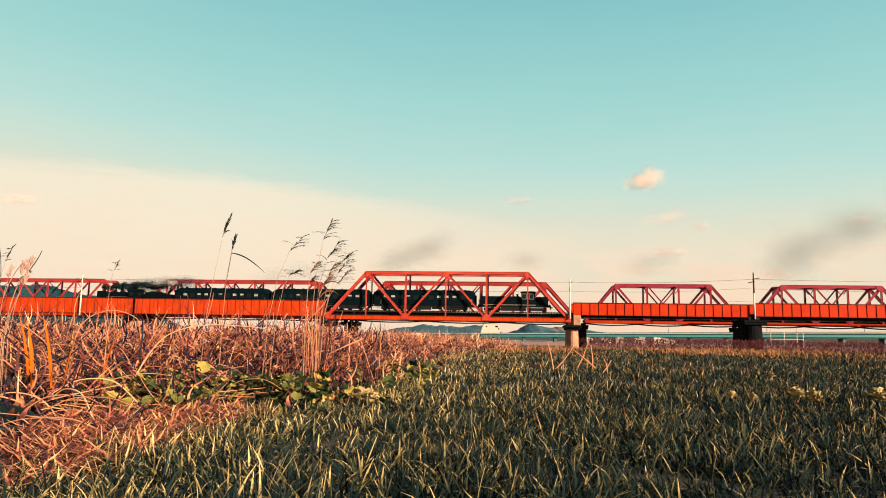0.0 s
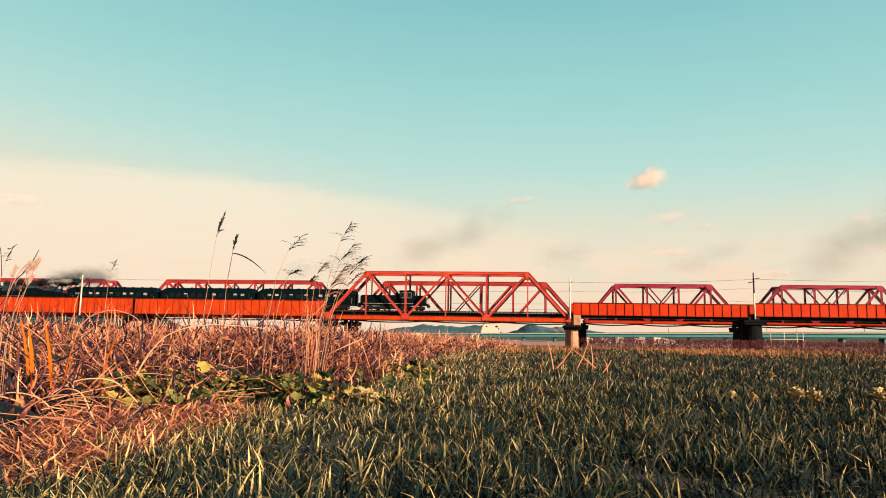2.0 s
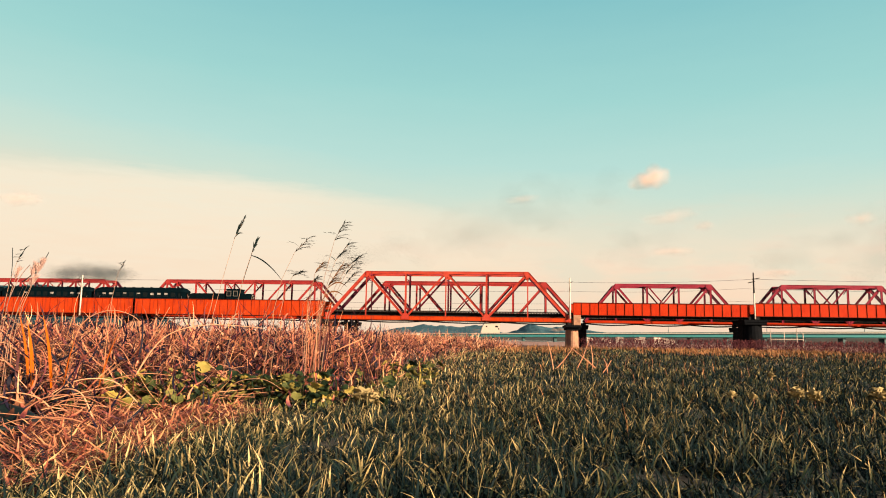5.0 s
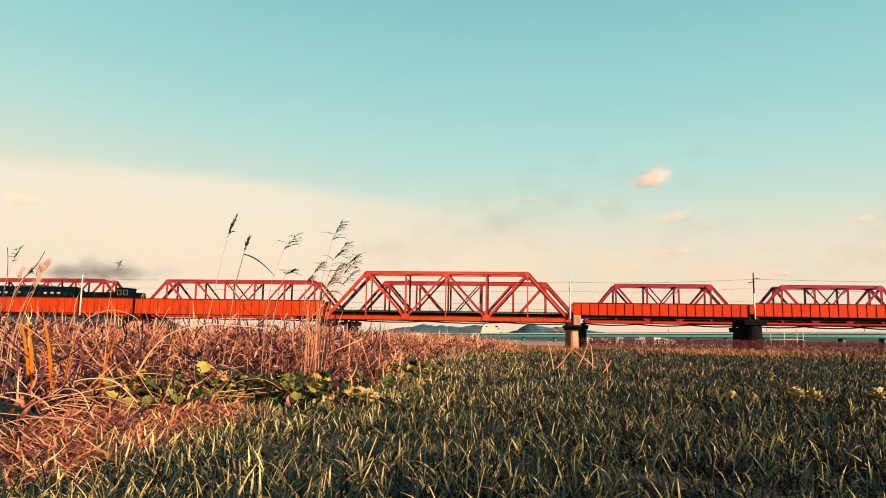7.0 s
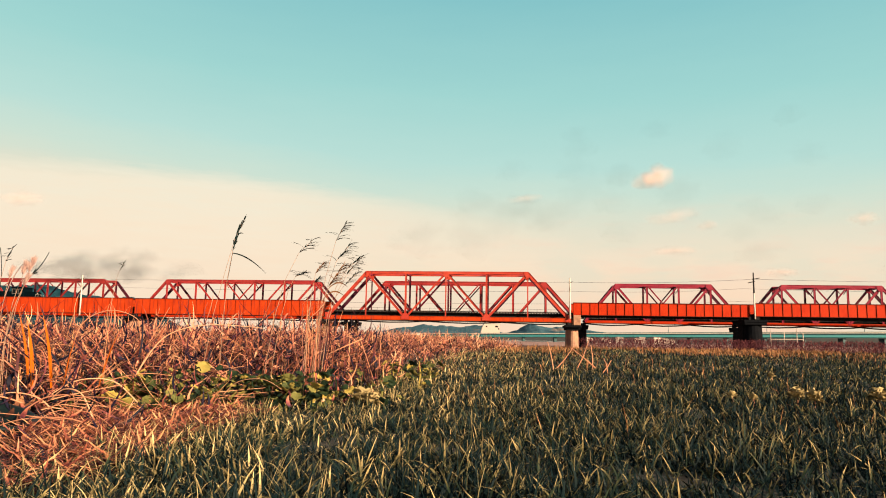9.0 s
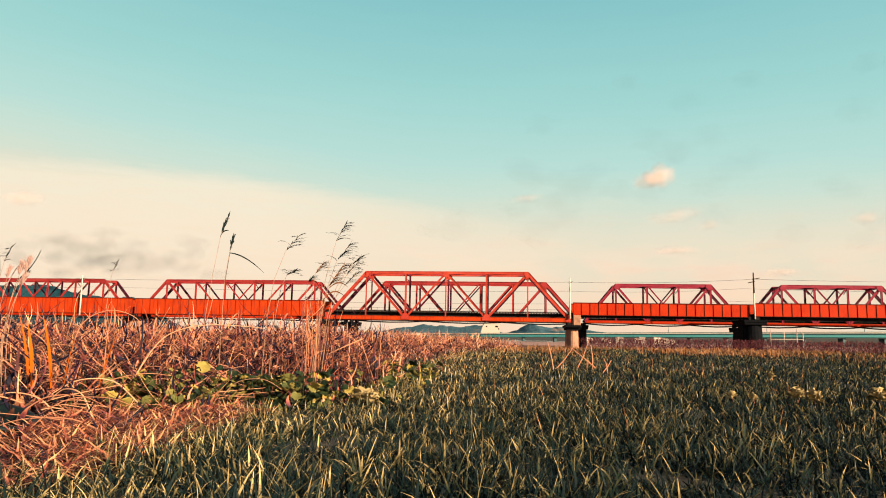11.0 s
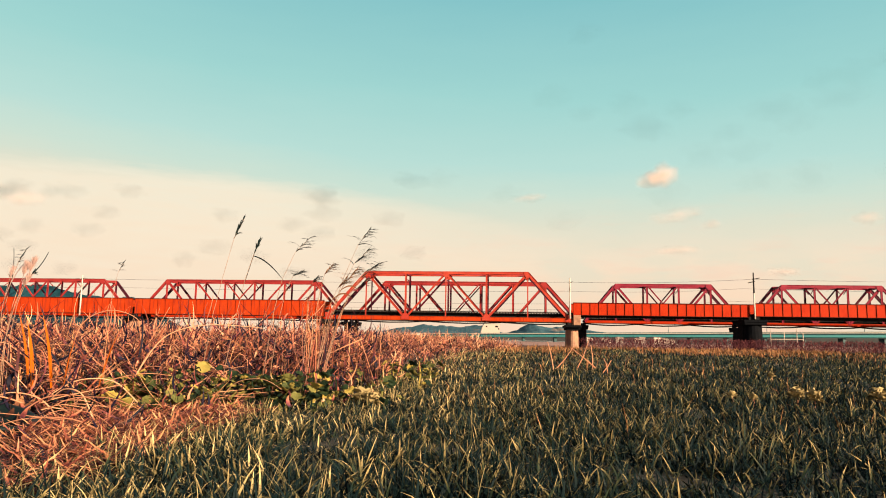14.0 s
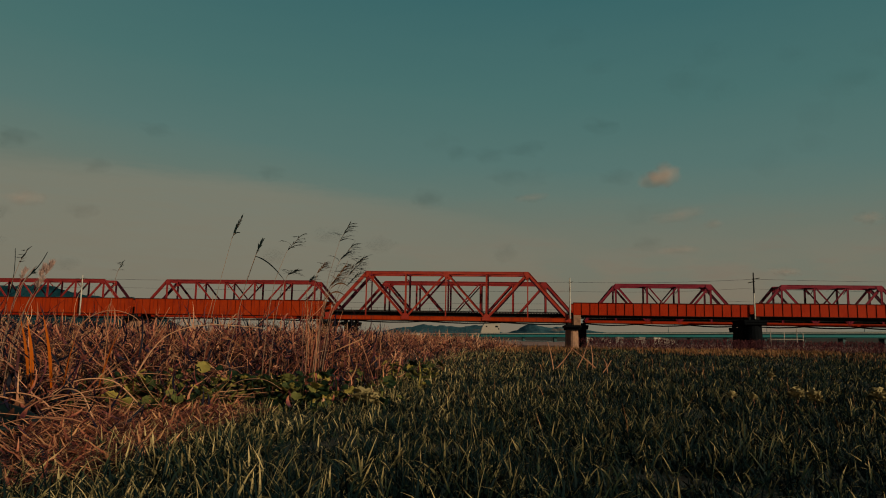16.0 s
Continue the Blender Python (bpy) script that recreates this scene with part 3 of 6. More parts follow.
def coach(u, seed):
    rnd = random.Random(seed)
    th = thing("passenger_coach", on_bridge(u, 0, RAIL_Z), "dark blue-black vintage passenger coach with round roof and pale blinds", "railway coach", "coaches of the train")
    half, w = 9.9, 1.42
    body = bmesh.new()
    extrude_x(body, [(-w, 1.0), (-w, 3.15), (w, 3.15), (w, 1.0)][::-1], -half, half)
    part("body", body, NAVY, th)
    roof = bmesh.new()
    prof = [(w + 0.06, 3.12)] + [(math.cos(a) * (w + 0.06), 3.2 + math.sin(a) * 0.92) for a in [radians(d) for d in range(0, 181, 15)]] + [(-w - 0.06, 3.12)]
    rings = []
    for x, s in ((-half - 0.12, 0.55), (-half + 0.35, 0.88), (-half + 1.0, 1.0), (half - 1.0, 1.0), (half - 0.35, 0.88), (half + 0.12, 0.55)):
        rings.append([roof.verts.new((x, y * (0.9 + 0.1 * s), 3.12 + (z - 3.12) * s)) for y, z in prof])
    for a, b in zip(rings, rings[1:]):
        for i in range(len(prof) - 1):
            roof.faces.new((a[i], a[i + 1], b[i + 1], b[i]))
    roof.faces.new(rings[0][::-1])
    roof.faces.new(rings[-1])
    part("roof", roof, ROOF, th, smooth=True)
    for x in range(-8, 9, 2):
        part("roof_ventilator", tube(bmesh.new(), [(x, 0, 4.02), (x, 0, 4.2)], [0.2, 0.26], 8), ROOF, th)
    part("underframe", boxed(-half, half, -1.3, 1.3, 0.78, 0.996), IRON, th)
    part("battery_box", boxed(-5.0, 1.2, -1.25, 1.25, 0.25, 0.776), IRON, th)
    part("water_tank", boxed(3.9, 5.2, -1.2, 1.2, 0.28, 0.776), IRON, th)
    part("air_tank", tube(bmesh.new(), [(1.6, -0.9, 0.55), (3.6, -0.9, 0.55)], 0.22, 10), IRON, th)
    for s in (-1, 1):
        part("sill_strip", boxed(-half, half, s * (w + 0.012) - 0.01, s * (w + 0.012) + 0.01, 1.98, 2.04), ROOF, th)
        n = 11
        for i in range(n):
            x = -7.6 + 15.2 * i / (n - 1)
            win = part("window", boxed(x - 0.48, x + 0.48, s * w - 0.03 if s > 0 else -w - 0.012, w + 0.012 if s > 0 else -w + 0.03, 2.15, 3.0), GLASS_DARK, th)
            if rnd.random() < 0.5:
                drop = rnd.uniform(0.2, 0.5)
                part("blind", boxed(x - 0.36, x + 0.36, s * (w + 0.02) - 0.006, s * (w + 0.02) + 0.006, 2.94 - drop, 2.92), BLIND, win)
            part("window_frame", boxed(x - 0.53, x + 0.53, s * (w + 0.014) - 0.012, s * (w + 0.014) + 0.012, 2.08, 2.148), ROOF, win)
        for x in (-9.0, 9.0):
            d = part("door", boxed(x - 0.38, x + 0.38, s * (w + 0.012) - 0.015, s * (w + 0.012) + 0.015, 1.06, 3.02), BLACK, th)
            part("handrail", tube(bmesh.new(), [(x + 0.5, s * (w + 0.05), 1.2), (x + 0.5, s * (w + 0.05), 2.3)], 0.03, 5), STEEL, th)
            part("step", boxed(x - 0.4, x + 0.4, s * 1.36 - 0.12, s * 1.36 + 0.12, 0.42, 0.47), CREAM, th)
            part("door_window", boxed(x - 0.22, x + 0.22, s * (w + 0.03) - 0.006, s * (w + 0.03) + 0.006, 2.1, 2.85), GLASS_DARK, d)
    for x in (-1, 1):
        part("gangway", boxed(x * (half + 0.2) - 0.24, x * (half + 0.2) + 0.24, -0.55, 0.55, 1.1, 3.1), BLACK, th)
        part("coupler", boxed(x * (half + 0.3) - 0.3, x * (half + 0.3) + 0.3, -0.12, 0.12, 0.78, 1.0), IRON, th)
    bogie(th, -6.9)
    bogie(th, 6.9)
    return th


def diesel(u):
    th = thing("diesel_locomotive", on_bridge(u, 0, RAIL_Z), "dark centre-cab diesel shunting locomotive with long low hoods", "locomotive")
    part("frame", boxed(-6.9, 6.9, -1.4, 1.4, 0.95, 1.35), BLACK, th)
    part("running_stripe", boxed(-5.9, 4.2, -1.425, -1.402, 1.26, 1.34), CREAM, th, "cream running-board stripe")
    for x0, x1, z in ((-6.6, 1.35, 3.0), (4.05, 6.5, 2.95)):
        hood = boxed(x0, x1, -0.95, 0.95, 1.35, z)
        bmesh.ops.bevel(hood, geom=[e for e in hood.edges if all(v.co.z > 2 for v in e.verts)], offset=0.16, segments=2, affect="EDGES")
        h = part("hood", hood, NAVY, th)
        n = int((x1 - x0) / 0.95)
        for i in range(n):
            xa = x0 + 0.25 + i * 0.95
            part("hood_door", boxed(xa, xa + 0.8, -0.985, -0.952, 1.5, 2.75), BLACK, h)
            part("louvre", boxed(xa + 0.12, xa + 0.68, -1.0, -0.987, 2.1, 2.6), ROOF, h)
    cab = boxed(1.35, 4.05, -1.36, 1.36, 1.36, 3.72)
    c = part("cab", cab, NAVY, th)
    roof = bmesh.new()
    prism(roof, [(1.2, 3.72), (4.2, 3.72), (4.2, 3.8), (3.9, 3.93), (1.5, 3.93), (1.2, 3.8)], -1.42, 1.42)
    part("cab_roof", roof, ROOF, c)
    for x0, x1 in ((1.55, 2.3), (2.95, 3.7)):
        for y in (-1.372, 1.372):
            w = part("cab_window", boxed(x0, x1, y - 0.01, y + 0.01, 2.5, 3.4), GLASS_DARK, c)
            sgn = -1 if y < 0 else 1
            for a, b, zz0, zz1 in ((x0 - 0.09, x0, 2.4, 3.5), (x1, x1 + 0.09, 2.4, 3.5), (x0, x1, 3.4, 3.5), (x0, x1, 2.4, 2.5)):
                part("window_frame", boxed(a, b, y + sgn * 0.008 - 0.015, y + sgn * 0.008 + 0.015, zz0, zz1), FRAME_GREY, w)
    part("exhaust", tube(bmesh.new(), [(0.6, 0, 3.0), (0.6, 0, 3.5)], [0.22, 0.2], 10), ROOF, th)
    for x in (-1, 1):
        for y in (-1.25, -0.45, 0.45, 1.25):
            part("end_rail_post", tube(bmesh.new(), [(x * 6.82, y, 1.35), (x * 6.82, y, 2.35)], 0.03, 5), CREAM, th)
        part("end_rail", tube(bmesh.new(), [(x * 6.82, -1.25, 2.35), (x * 6.82, 1.25, 2.35)], 0.03, 5), CREAM, th)
        part("buffer_beam", boxed(x * 6.98 - 0.07, x * 6.98 + 0.07, -1.35, 1.35, 0.55, 1.3), BLACK, th)
        part("coupler", boxed(x * 7.15 - 0.25, x * 7.15 + 0.25, -0.12, 0.12, 0.78, 1.0), IRON, th)
        part("headlamp", tube(bmesh.new(), [(x * 6.55, -0.4, 2.6), (x * 6.68, -0.4, 2.6)], 0.14, 10), CREAM, th)
    part("fuel_tank", boxed(-2.6, 2.3, -1.3, 1.3, 0.25, 0.945), IRON, th)
    bogie(th, -4.3)
    bogie(th, 4.3, 2.8)
    return th


def steam_engine(u):
    th = thing("steam_locomotive", on_bridge(u, 0, RAIL_Z), "soot-black steam locomotive with a tall chimney and round boiler", "locomotive")
    part("boiler", tube(bmesh.new(), [(-4.5, 0, 2.35), (-4.35, 0, 2.35), (1.4, 0, 2.4), (2.3, 0, 2.42)], [0.66, 0.74, 0.76, 0.82], 24), BLACK, th, smooth=False)
    part("smokebox_door", tube(bmesh.new(), [(-4.66, 0, 2.35), (-4.5, 0, 2.35)], [0.3, 0.62], 20), IRON, th)
    part("chimney", tube(bmesh.new(), [(-3.7, 0, 3.0), (-3.7, 0, 3.5), (-3.7, 0, 3.72), (-3.7, 0, 3.78)], [0.27, 0.23, 0.28, 0.3], 16), BLACK, th)
    part("steam_dome", tube(bmesh.new(), [(-1.3, 0, 3.0), (-1.3, 0, 3.35), (-1.3, 0, 3.52), (-1.3, 0, 3.58)], [0.42, 0.4, 0.28, 0.1], 16), BLACK, th, smooth=True)
    part("sand_dome", tube(bmesh.new(), [(0.2, 0, 3.0), (0.2, 0, 3.3), (0.2, 0, 3.45)], [0.36, 0.33, 0.15], 16), BLACK, th, smooth=True)
    part("headlamp", tube(bmesh.new(), [(-4.75, 0, 3.1), (-4.45, 0, 3.1)], 0.2, 12), STEEL, th)
    cab = boxed(2.3, 4.4, -1.3, 1.3, 1.3, 3.35)
    c = part("cab", cab, BLACK, th)
    roof = bmesh.new()
    prof = [(math.cos(radians(d)) * 1.42, 3.3 + math.sin(radians(d)) * 0.5) for d in range(0, 181, 20)]
    extrude_x(roof, prof, 2.1, 4.7)
    part("cab_roof", roof, ROOF, c)
    for y in (-1.31, 1.31):
        part("cab_window", boxed(2.7, 3.5, y - 0.012, y + 0.012, 2.35, 3.0), GLASS_DARK, c)
        part("running_board", boxed(-4.6, 2.295, y * 0.95 - 0.28, y * 0.95 + 0.28, 1.55, 1.62), BLACK, th)
        part("smoke_deflector", boxed(-4.5, -2.4, y - 0.015, y + 0.015, 1.95, 3.25), BLACK, th)
        part("cylinder", tube(bmesh.new(), [(-4.3, y * 0.86, 0.75), (-3.0, y * 0.86, 0.75)], 0.36, 14), IRON, th)
        for x in (-1.9, -0.3, 1.3):
            part("driving_wheel", tube(bmesh.new(), [(x, y * 0.43 - 0.07, 0.70), (x, y * 0.43 + 0.07, 0.70)], 0.70, 24), IRON, th)
        part("coupling_rod", boxed(-2.0, 1.4, y * 0.72 - 0.05, y * 0.72 + 0.05, 0.5, 0.62), STEEL, th)
    part("frame", boxed(-4.9, 4.5, -0.48, 0.48, 0.75, 1.5), IRON, th)
    part("buffer_beam", boxed(-5.1, -4.9, -1.3, 1.3, 0.6, 1.2), BLACK, th)
    part("pipe", tube(bmesh.new(), [(-4.2, -0.8, 2.0), (-2, -0.84, 2.1), (2.2, -0.86, 2.1)], 0.05, 6), STEEL, th)
    return th


def tender(u):
    th = thing("tender", on_bridge(u, 0, RAIL_Z), "black coal tender coupled behind the steam locomotive", "tender")
    part("tank", boxed(-2.9, 2.9, -1.3, 1.3, 1.1, 2.7), BLACK, th)
    part("bunker", prism(bmesh.new(), [(-2.7, 2.7), (1.2, 2.7), (0.8, 3.1), (-2.6, 3.1)], -1.1, 1.1), BLACK, th)
    coal = bmesh.new()
    bmesh.ops.create_icosphere(coal, subdivisions=3, radius=1.0)
    for v in coal.verts:
        v.co = Vector((v.co.x * 1.6 - 0.9, v.co.y * 0.95, 3.05 + v.co.z * 0.35)) * 1.0 + Vector((0, 0, 0.12)) * noise.noise(v.co * 6)
    part("coal", coal, IRON, th)
    part("frame", boxed(-3.0, 3.0, -1.0, 1.0, 0.7, 1.095), IRON, th)
    bogie(th, -1.7, 1.6)
    bogie(th, 1.7, 1.6)
    return th


# ---- smoke ----
def smoke_material(name, colour, amount, scale):
    k = Mat(name, 1.0, 0, 0)
    n = k.ramp(k.noise(scale, 4, 0.6), [(0.30, (0, 0, 0)), (0.62, (1, 1, 1))])
    k.p.inputs["Base Color"].default_value = colour
    k.link(k.math("MULTIPLY", n, amount), k.p.inputs["Alpha"])
    return k.m


SMOKE_DENSE = smoke_material("coal_smoke", (0.010, 0.019, 0.023, 1), 0.42, 1.3)
SMOKE_MID = smoke_material("grey_smoke", (0.007, 0.031, 0.045, 1), 0.0125, 0.4)
SMOKE_THIN = smoke_material("thin_smoke", (0.050, 0.078, 0.084, 1), 0.0072, 0.2)
STEAM = smoke_material("white_steam", (0.40, 0.42, 0.43, 1), 0.12, 0.9)
CLOUD = smoke_material("cloud_vapour", (0.66, 0.46, 0.38, 1), 0.040, 0.02)
CLOUD_THIN = smoke_material("thin_cloud_vapour", (0.64, 0.42, 0.35, 1), 0.012, 0.015)


def puff_mesh(name, size, material, seed, shells=6, lump=1.0):
    """A ragged body of vapour: lumpy shells one inside the other, each letting most light through."""
    bm = bmesh.new()
    off = Vector((seed * 3.7, seed * 1.9, seed * 5.3))
    for s in range(shells):
        f = (1 - s / shells) ** 0.8
        made = bmesh.ops.create_icosphere(bm, subdivisions=3, radius=1.0)["verts"]
        for v in made:
            d = v.co.normalized()
            r = f * (1 + 0.55 * lump * noise.noise(d * 1.5 + off) + 0.3 * lump * noise.noise(d * 3.6 + off + Vector((s * 0.4, 0, 0))))
            v.co = Vector((d.x * size[0] * r, d.y * size[1] * r, d.z * size[2] * r))
    me = bpy.data.meshes.new(name)
    bm.to_mesh(me)
    bm.free()
    me.materials.append(material)
    me.shade_smooth()
    return me


# ---- plants ----
def leaf_material(name, stops, rough=0.6, through=0.25, scale=25, single=False):
    """Leaf blades: colour by blade and along it, with light coming through."""
    k = Mat(name, rough, 0, 0.10)
    at = k.t.nodes.new("ShaderNodeAttribute")
    at.attribute_name = "tone"
    isl = k.t.nodes.new("ShaderNodeObjectInfo").outputs["Random"] if single else k.t.nodes.new("ShaderNodeNewGeometry").outputs["Random Per Island"]
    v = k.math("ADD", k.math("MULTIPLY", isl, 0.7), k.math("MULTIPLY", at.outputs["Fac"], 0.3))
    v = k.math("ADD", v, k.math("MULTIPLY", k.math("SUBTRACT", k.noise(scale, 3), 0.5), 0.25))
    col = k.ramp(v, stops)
    k.color(col)
    tr = k.t.nodes.new("ShaderNodeBsdfTranslucent")
    k.link(col, tr.inputs["Color"])
    mx = k.t.nodes.new("ShaderNodeMixShader")
    mx.inputs[0].default_value = through
    k.link(k.p.outputs[0], mx.inputs[1])
    k.link(tr.outputs[0], mx.inputs[2])
    k.link(mx.outputs[0], k.t.nodes["Material Output"].inputs["Surface"])
    return k.m


# near-black stops paint shade between blades, pale stops stand for sunlit ones
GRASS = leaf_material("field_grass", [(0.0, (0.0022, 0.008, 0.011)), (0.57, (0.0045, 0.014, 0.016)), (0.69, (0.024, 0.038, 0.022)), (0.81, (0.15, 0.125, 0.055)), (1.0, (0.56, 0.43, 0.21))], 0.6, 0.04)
# blue-black stops put the tangle's shadowed gaps into the straw colour
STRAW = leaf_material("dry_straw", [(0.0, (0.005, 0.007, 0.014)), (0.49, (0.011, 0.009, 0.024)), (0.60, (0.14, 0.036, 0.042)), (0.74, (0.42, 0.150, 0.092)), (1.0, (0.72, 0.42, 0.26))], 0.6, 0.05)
STRAW_PALE = leaf_material("bleached_reed", [(0.0, (0.025, 0.010, 0.018)), (0.30, (0.08, 0.022, 0.022)), (0.58, (0.28, 0.090, 0.056)), (0.8, (0.52, 0.25, 0.13)), (1.0, (0.66, 0.40, 0.19))], 0.5, 0.05)
OCHRE = leaf_material("ochre_leaf", [(0.0, (0.38, 0.075, 0.003)), (1.0, (0.48, 0.115, 0.006))], 0.5, 0.1)
WITHERED = leaf_material("withered_grass", [(0.0, (0.10, 0.045, 0.022)), (0.6, (0.24, 0.11, 0.048)), (1.0, (0.42, 0.22, 0.10))], 0.6, 0.08)
# yellow stops stand for sunlit leaves, dark stops for the holes between them
WEED = leaf_material("broad_green_leaf", [(0.0, (0.008, 0.018, 0.012)), (0.24, (0.018, 0.034, 0.016)), (0.33, (0.080, 0.092, 0.030)), (0.50, (0.18, 0.165, 0.050)), (0.75, (0.38, 0.28, 0.065))], 0.55, 0.12, 7, True)
SCRUB = leaf_material("purple_scrub", [(0.0, (0.020, 0.008, 0.014)), (0.5, (0.07, 0.020, 0.030)), (1.0, (0.20, 0.065, 0.060))], 0.8, 0.1)
PANICLE = leaf_material("reed_panicle", [(0.0, (0.004, 0.013, 0.016)), (0.75, (0.010, 0.022, 0.024)), (1.0, (0.05, 0.04, 0.032))], 0.8, 0.05)
STEM = leaf_material("bleached_stem", [(0.0, (0.32, 0.13, 0.08)), (0.5, (0.48, 0.24, 0.14)), (1.0, (0.64, 0.40, 0.25))], 0.5, 0.05, 25, True)
PLUME = leaf_material("pale_reed_plume", [(0.0, (0.48, 0.33, 0.31)), (1.0, (0.72, 0.55, 0.51))], 0.8, 0.5)


def ribbons(base, az, length, lean, bend, width, segs, rng, twist=0.6):
    """Arrays of curved tapering blades. Returns vertices, quads and a tone per vertex."""
    n = len(base)
    s = np.linspace(0, 1, segs + 1)
    theta = lean[:, None] + bend[:, None] * s[None, :] ** 1.3
    step = (length / segs)[:, None]
    hor = np.concatenate([np.zeros((n, 1)), np.cumsum(np.sin(theta[:, 1:]) * step, 1)], 1)
    ver = np.concatenate([np.zeros((n, 1)), np.cumsum(np.cos(theta[:, 1:]) * step, 1)], 1)
    cen = np.stack([base[:, 0:1] + hor * np.cos(az)[:, None], base[:, 1:2] + hor * np.sin(az)[:, None], base[:, 2:3] + ver], 2)
    sa = az + np.pi / 2 + rng.uniform(-twist, twist, n)
    side = np.stack([np.cos(sa), np.sin(sa), rng.uniform(-0.25, 0.25, n)], 1)
    taper = np.minimum(1.0, 0.55 + 1.6 * s) * (1 - s ** 2.2) + 0.04
    off = side[:, None, :] * (width[:, None] * taper[None, :] / 2)[:, :, None]
    verts = np.stack([cen - off, cen + off], 2).reshape(-1, 3)
    idx = (np.arange(n) * (segs + 1) * 2)[:, None] + (np.arange(segs) * 2)[None, :]
    quads = np.stack([idx, idx + 1, idx + 3, idx + 2], 2).reshape(-1, 4)
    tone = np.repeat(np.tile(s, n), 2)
    return verts, quads, tone


def joined(sets):
    vs, qs, ts, o = [], [], [], 0
    for v, q, t in sets:
        vs.append(v), qs.append(q + o), ts.append(t)
        o += len(v)
    return np.concatenate(vs), np.concatenate(qs), np.concatenate(ts)


def edge_x(d):
    """Where the dry reeds give way to the green field, d metres ahead."""
    return -1.62 + 0.068 * np.minimum(d, 30) + 0.28 * np.clip(d - 30, 0, 22) - 0.62 * np.clip((7.3 - d) / 0.7, 0, 1)


def ground_at(d):
    f = np.clip((d - 50) / 14, 0, 1)
    return -1.0 * f * f * (3 - 2 * f)


def scatter(d0, d1, lo, hi, count, rng):
    d = np.sqrt(rng.uniform(d0 ** 2, d1 ** 2, count))
    return d, rng.uniform(lo, hi, count) * d


def bumps(x, y, scale, level):
    return np.array([noise.noise((a * scale, b * scale, level)) for a, b in zip(x, y)])


def build_field():
    rng = np.random.default_rng(5)
    sets = []
    for d0, d1, count, h, w, segs in ((2.0, 4.2, 34000, 0.15, 0.010, 4), (4.2, 6.5, 65000, 0.135, 0.010, 4), (6.5, 10, 84000, 0.135, 0.012, 3),
                                      (10, 17, 80000, 0.14, 0.018, 2), (17, 30, 80000, 0.15, 0.026, 2), (30, 52, 70000, 0.17, 0.042, 2), (52, 66, 20000, 0.20, 0.09, 1)):
        d, x = scatter(d0, d1, -0.8 if d1 < 7 else -0.45, 0.84, count, rng)
        keep = x > edge_x(d) + rng.normal(0, 0.16, count) * np.sqrt(d / 5)
        d, x = d[keep], x[keep]
        patch = bumps(x, d, 2.1, 3.0) + 0.5 * bumps(x, d, 0.5, 9.0)
        keep = rng.uniform(-0.8, 0.5, len(d)) < patch
        d, x, patch = d[keep], x[keep], patch[keep]
        n = len(d)
        base = np.stack([x, d, ground_at(d) - 0.01], 1)
        hh = h * rng.uniform(0.4, 1.45, n) * (1 + 0.5 * patch)
        sets.append(ribbons(base, rng.uniform(0, 2 * np.pi, n), hh, rng.uniform(0.0, 0.95, n), rng.uniform(0.0, 1.9, n), w * rng.uniform(0.4, 1.7, n), segs, rng, 1.2))
        # drier and paler towards the reeds
        v, q, t = sets[-1]
        off = np.maximum(x - edge_x(d), 0)
        dry = 0.7 * np.exp(-off / (0.7 + 0.06 * d)) + 0.25 * np.exp(-off / (0.9 + 0.22 * d)) - 0.10
        sets[-1] = (v, q, t + np.repeat(dry * 0.8, (segs + 1) * 2))
    # the field goes on to the right
    d, x = scatter(4, 60, 0.84, 1.9, 36000, rng)
    n = len(d)
    sets.append(ribbons(np.stack([x, d, ground_at(d) - 0.01], 1), rng.uniform(0, 2 * np.pi, n), 0.18 * rng.uniform(0.5, 1.4, n), rng.uniform(0.0, 0.9, n), rng.uniform(0, 1.6, n), 0.02 + 0.0012 * d, 1, rng, 1.2))
    # round the camera's foot and behind it
    x, d = rng.uniform(-3.5, 24, 150000), rng.uniform(-12, 26, 150000)
    keep = ((d < 2.2) | (x > 0.82 * d)) & (x > -1.8 + rng.normal(0, 0.25, 150000)) & ((x * x + d * d) > 0.5)
    x, d = x[keep], d[keep]
    n = len(x)
    sets.append(ribbons(np.stack([x, d, np.full(n, -0.01)], 1), rng.uniform(0, 2 * np.pi, n), 0.15 * rng.uniform(0.4, 1.4, n), rng.uniform(0.0, 0.9, n), rng.uniform(0, 1.8, n), rng.uniform(0.006, 0.018, n), 2, rng, 1.2))
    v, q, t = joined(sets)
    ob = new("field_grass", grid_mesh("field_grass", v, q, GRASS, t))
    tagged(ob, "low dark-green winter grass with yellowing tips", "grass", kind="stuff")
    # withered straw-coloured tips standing over the far part of the field
    sets = []
    for d0, d1, count, w in ((5, 14, 160, 0.009), (14, 32, 900, 0.018), (32, 54, 9000, 0.045)):
        d, x = scatter(d0, d1, -0.05, 0.76, count, rng)
        keep = (x > edge_x(d)) & (bumps(x, d, 0.15, 5.0) > -0.15)
        d, x = d[keep], x[keep]
        n = len(d)
        base = np.stack([x, d, ground_at(d)], 1)
        sets.append(ribbons(base, rng.uniform(0, 2 * np.pi, n), rng.uniform(0.14, 0.34, n) * (1 + d / 160), rng.uniform(0, 0.6, n), rng.uniform(0, 1.2, n), w * rng.uniform(0.6, 1.4, n), 2, rng))
    v, q, t = joined(sets)
    tagged(new("withered_grass", grid_mesh("withered_grass", v, q, WITHERED, t)), "scattered withered orange grass stems in the field", "grass", kind="stuff")


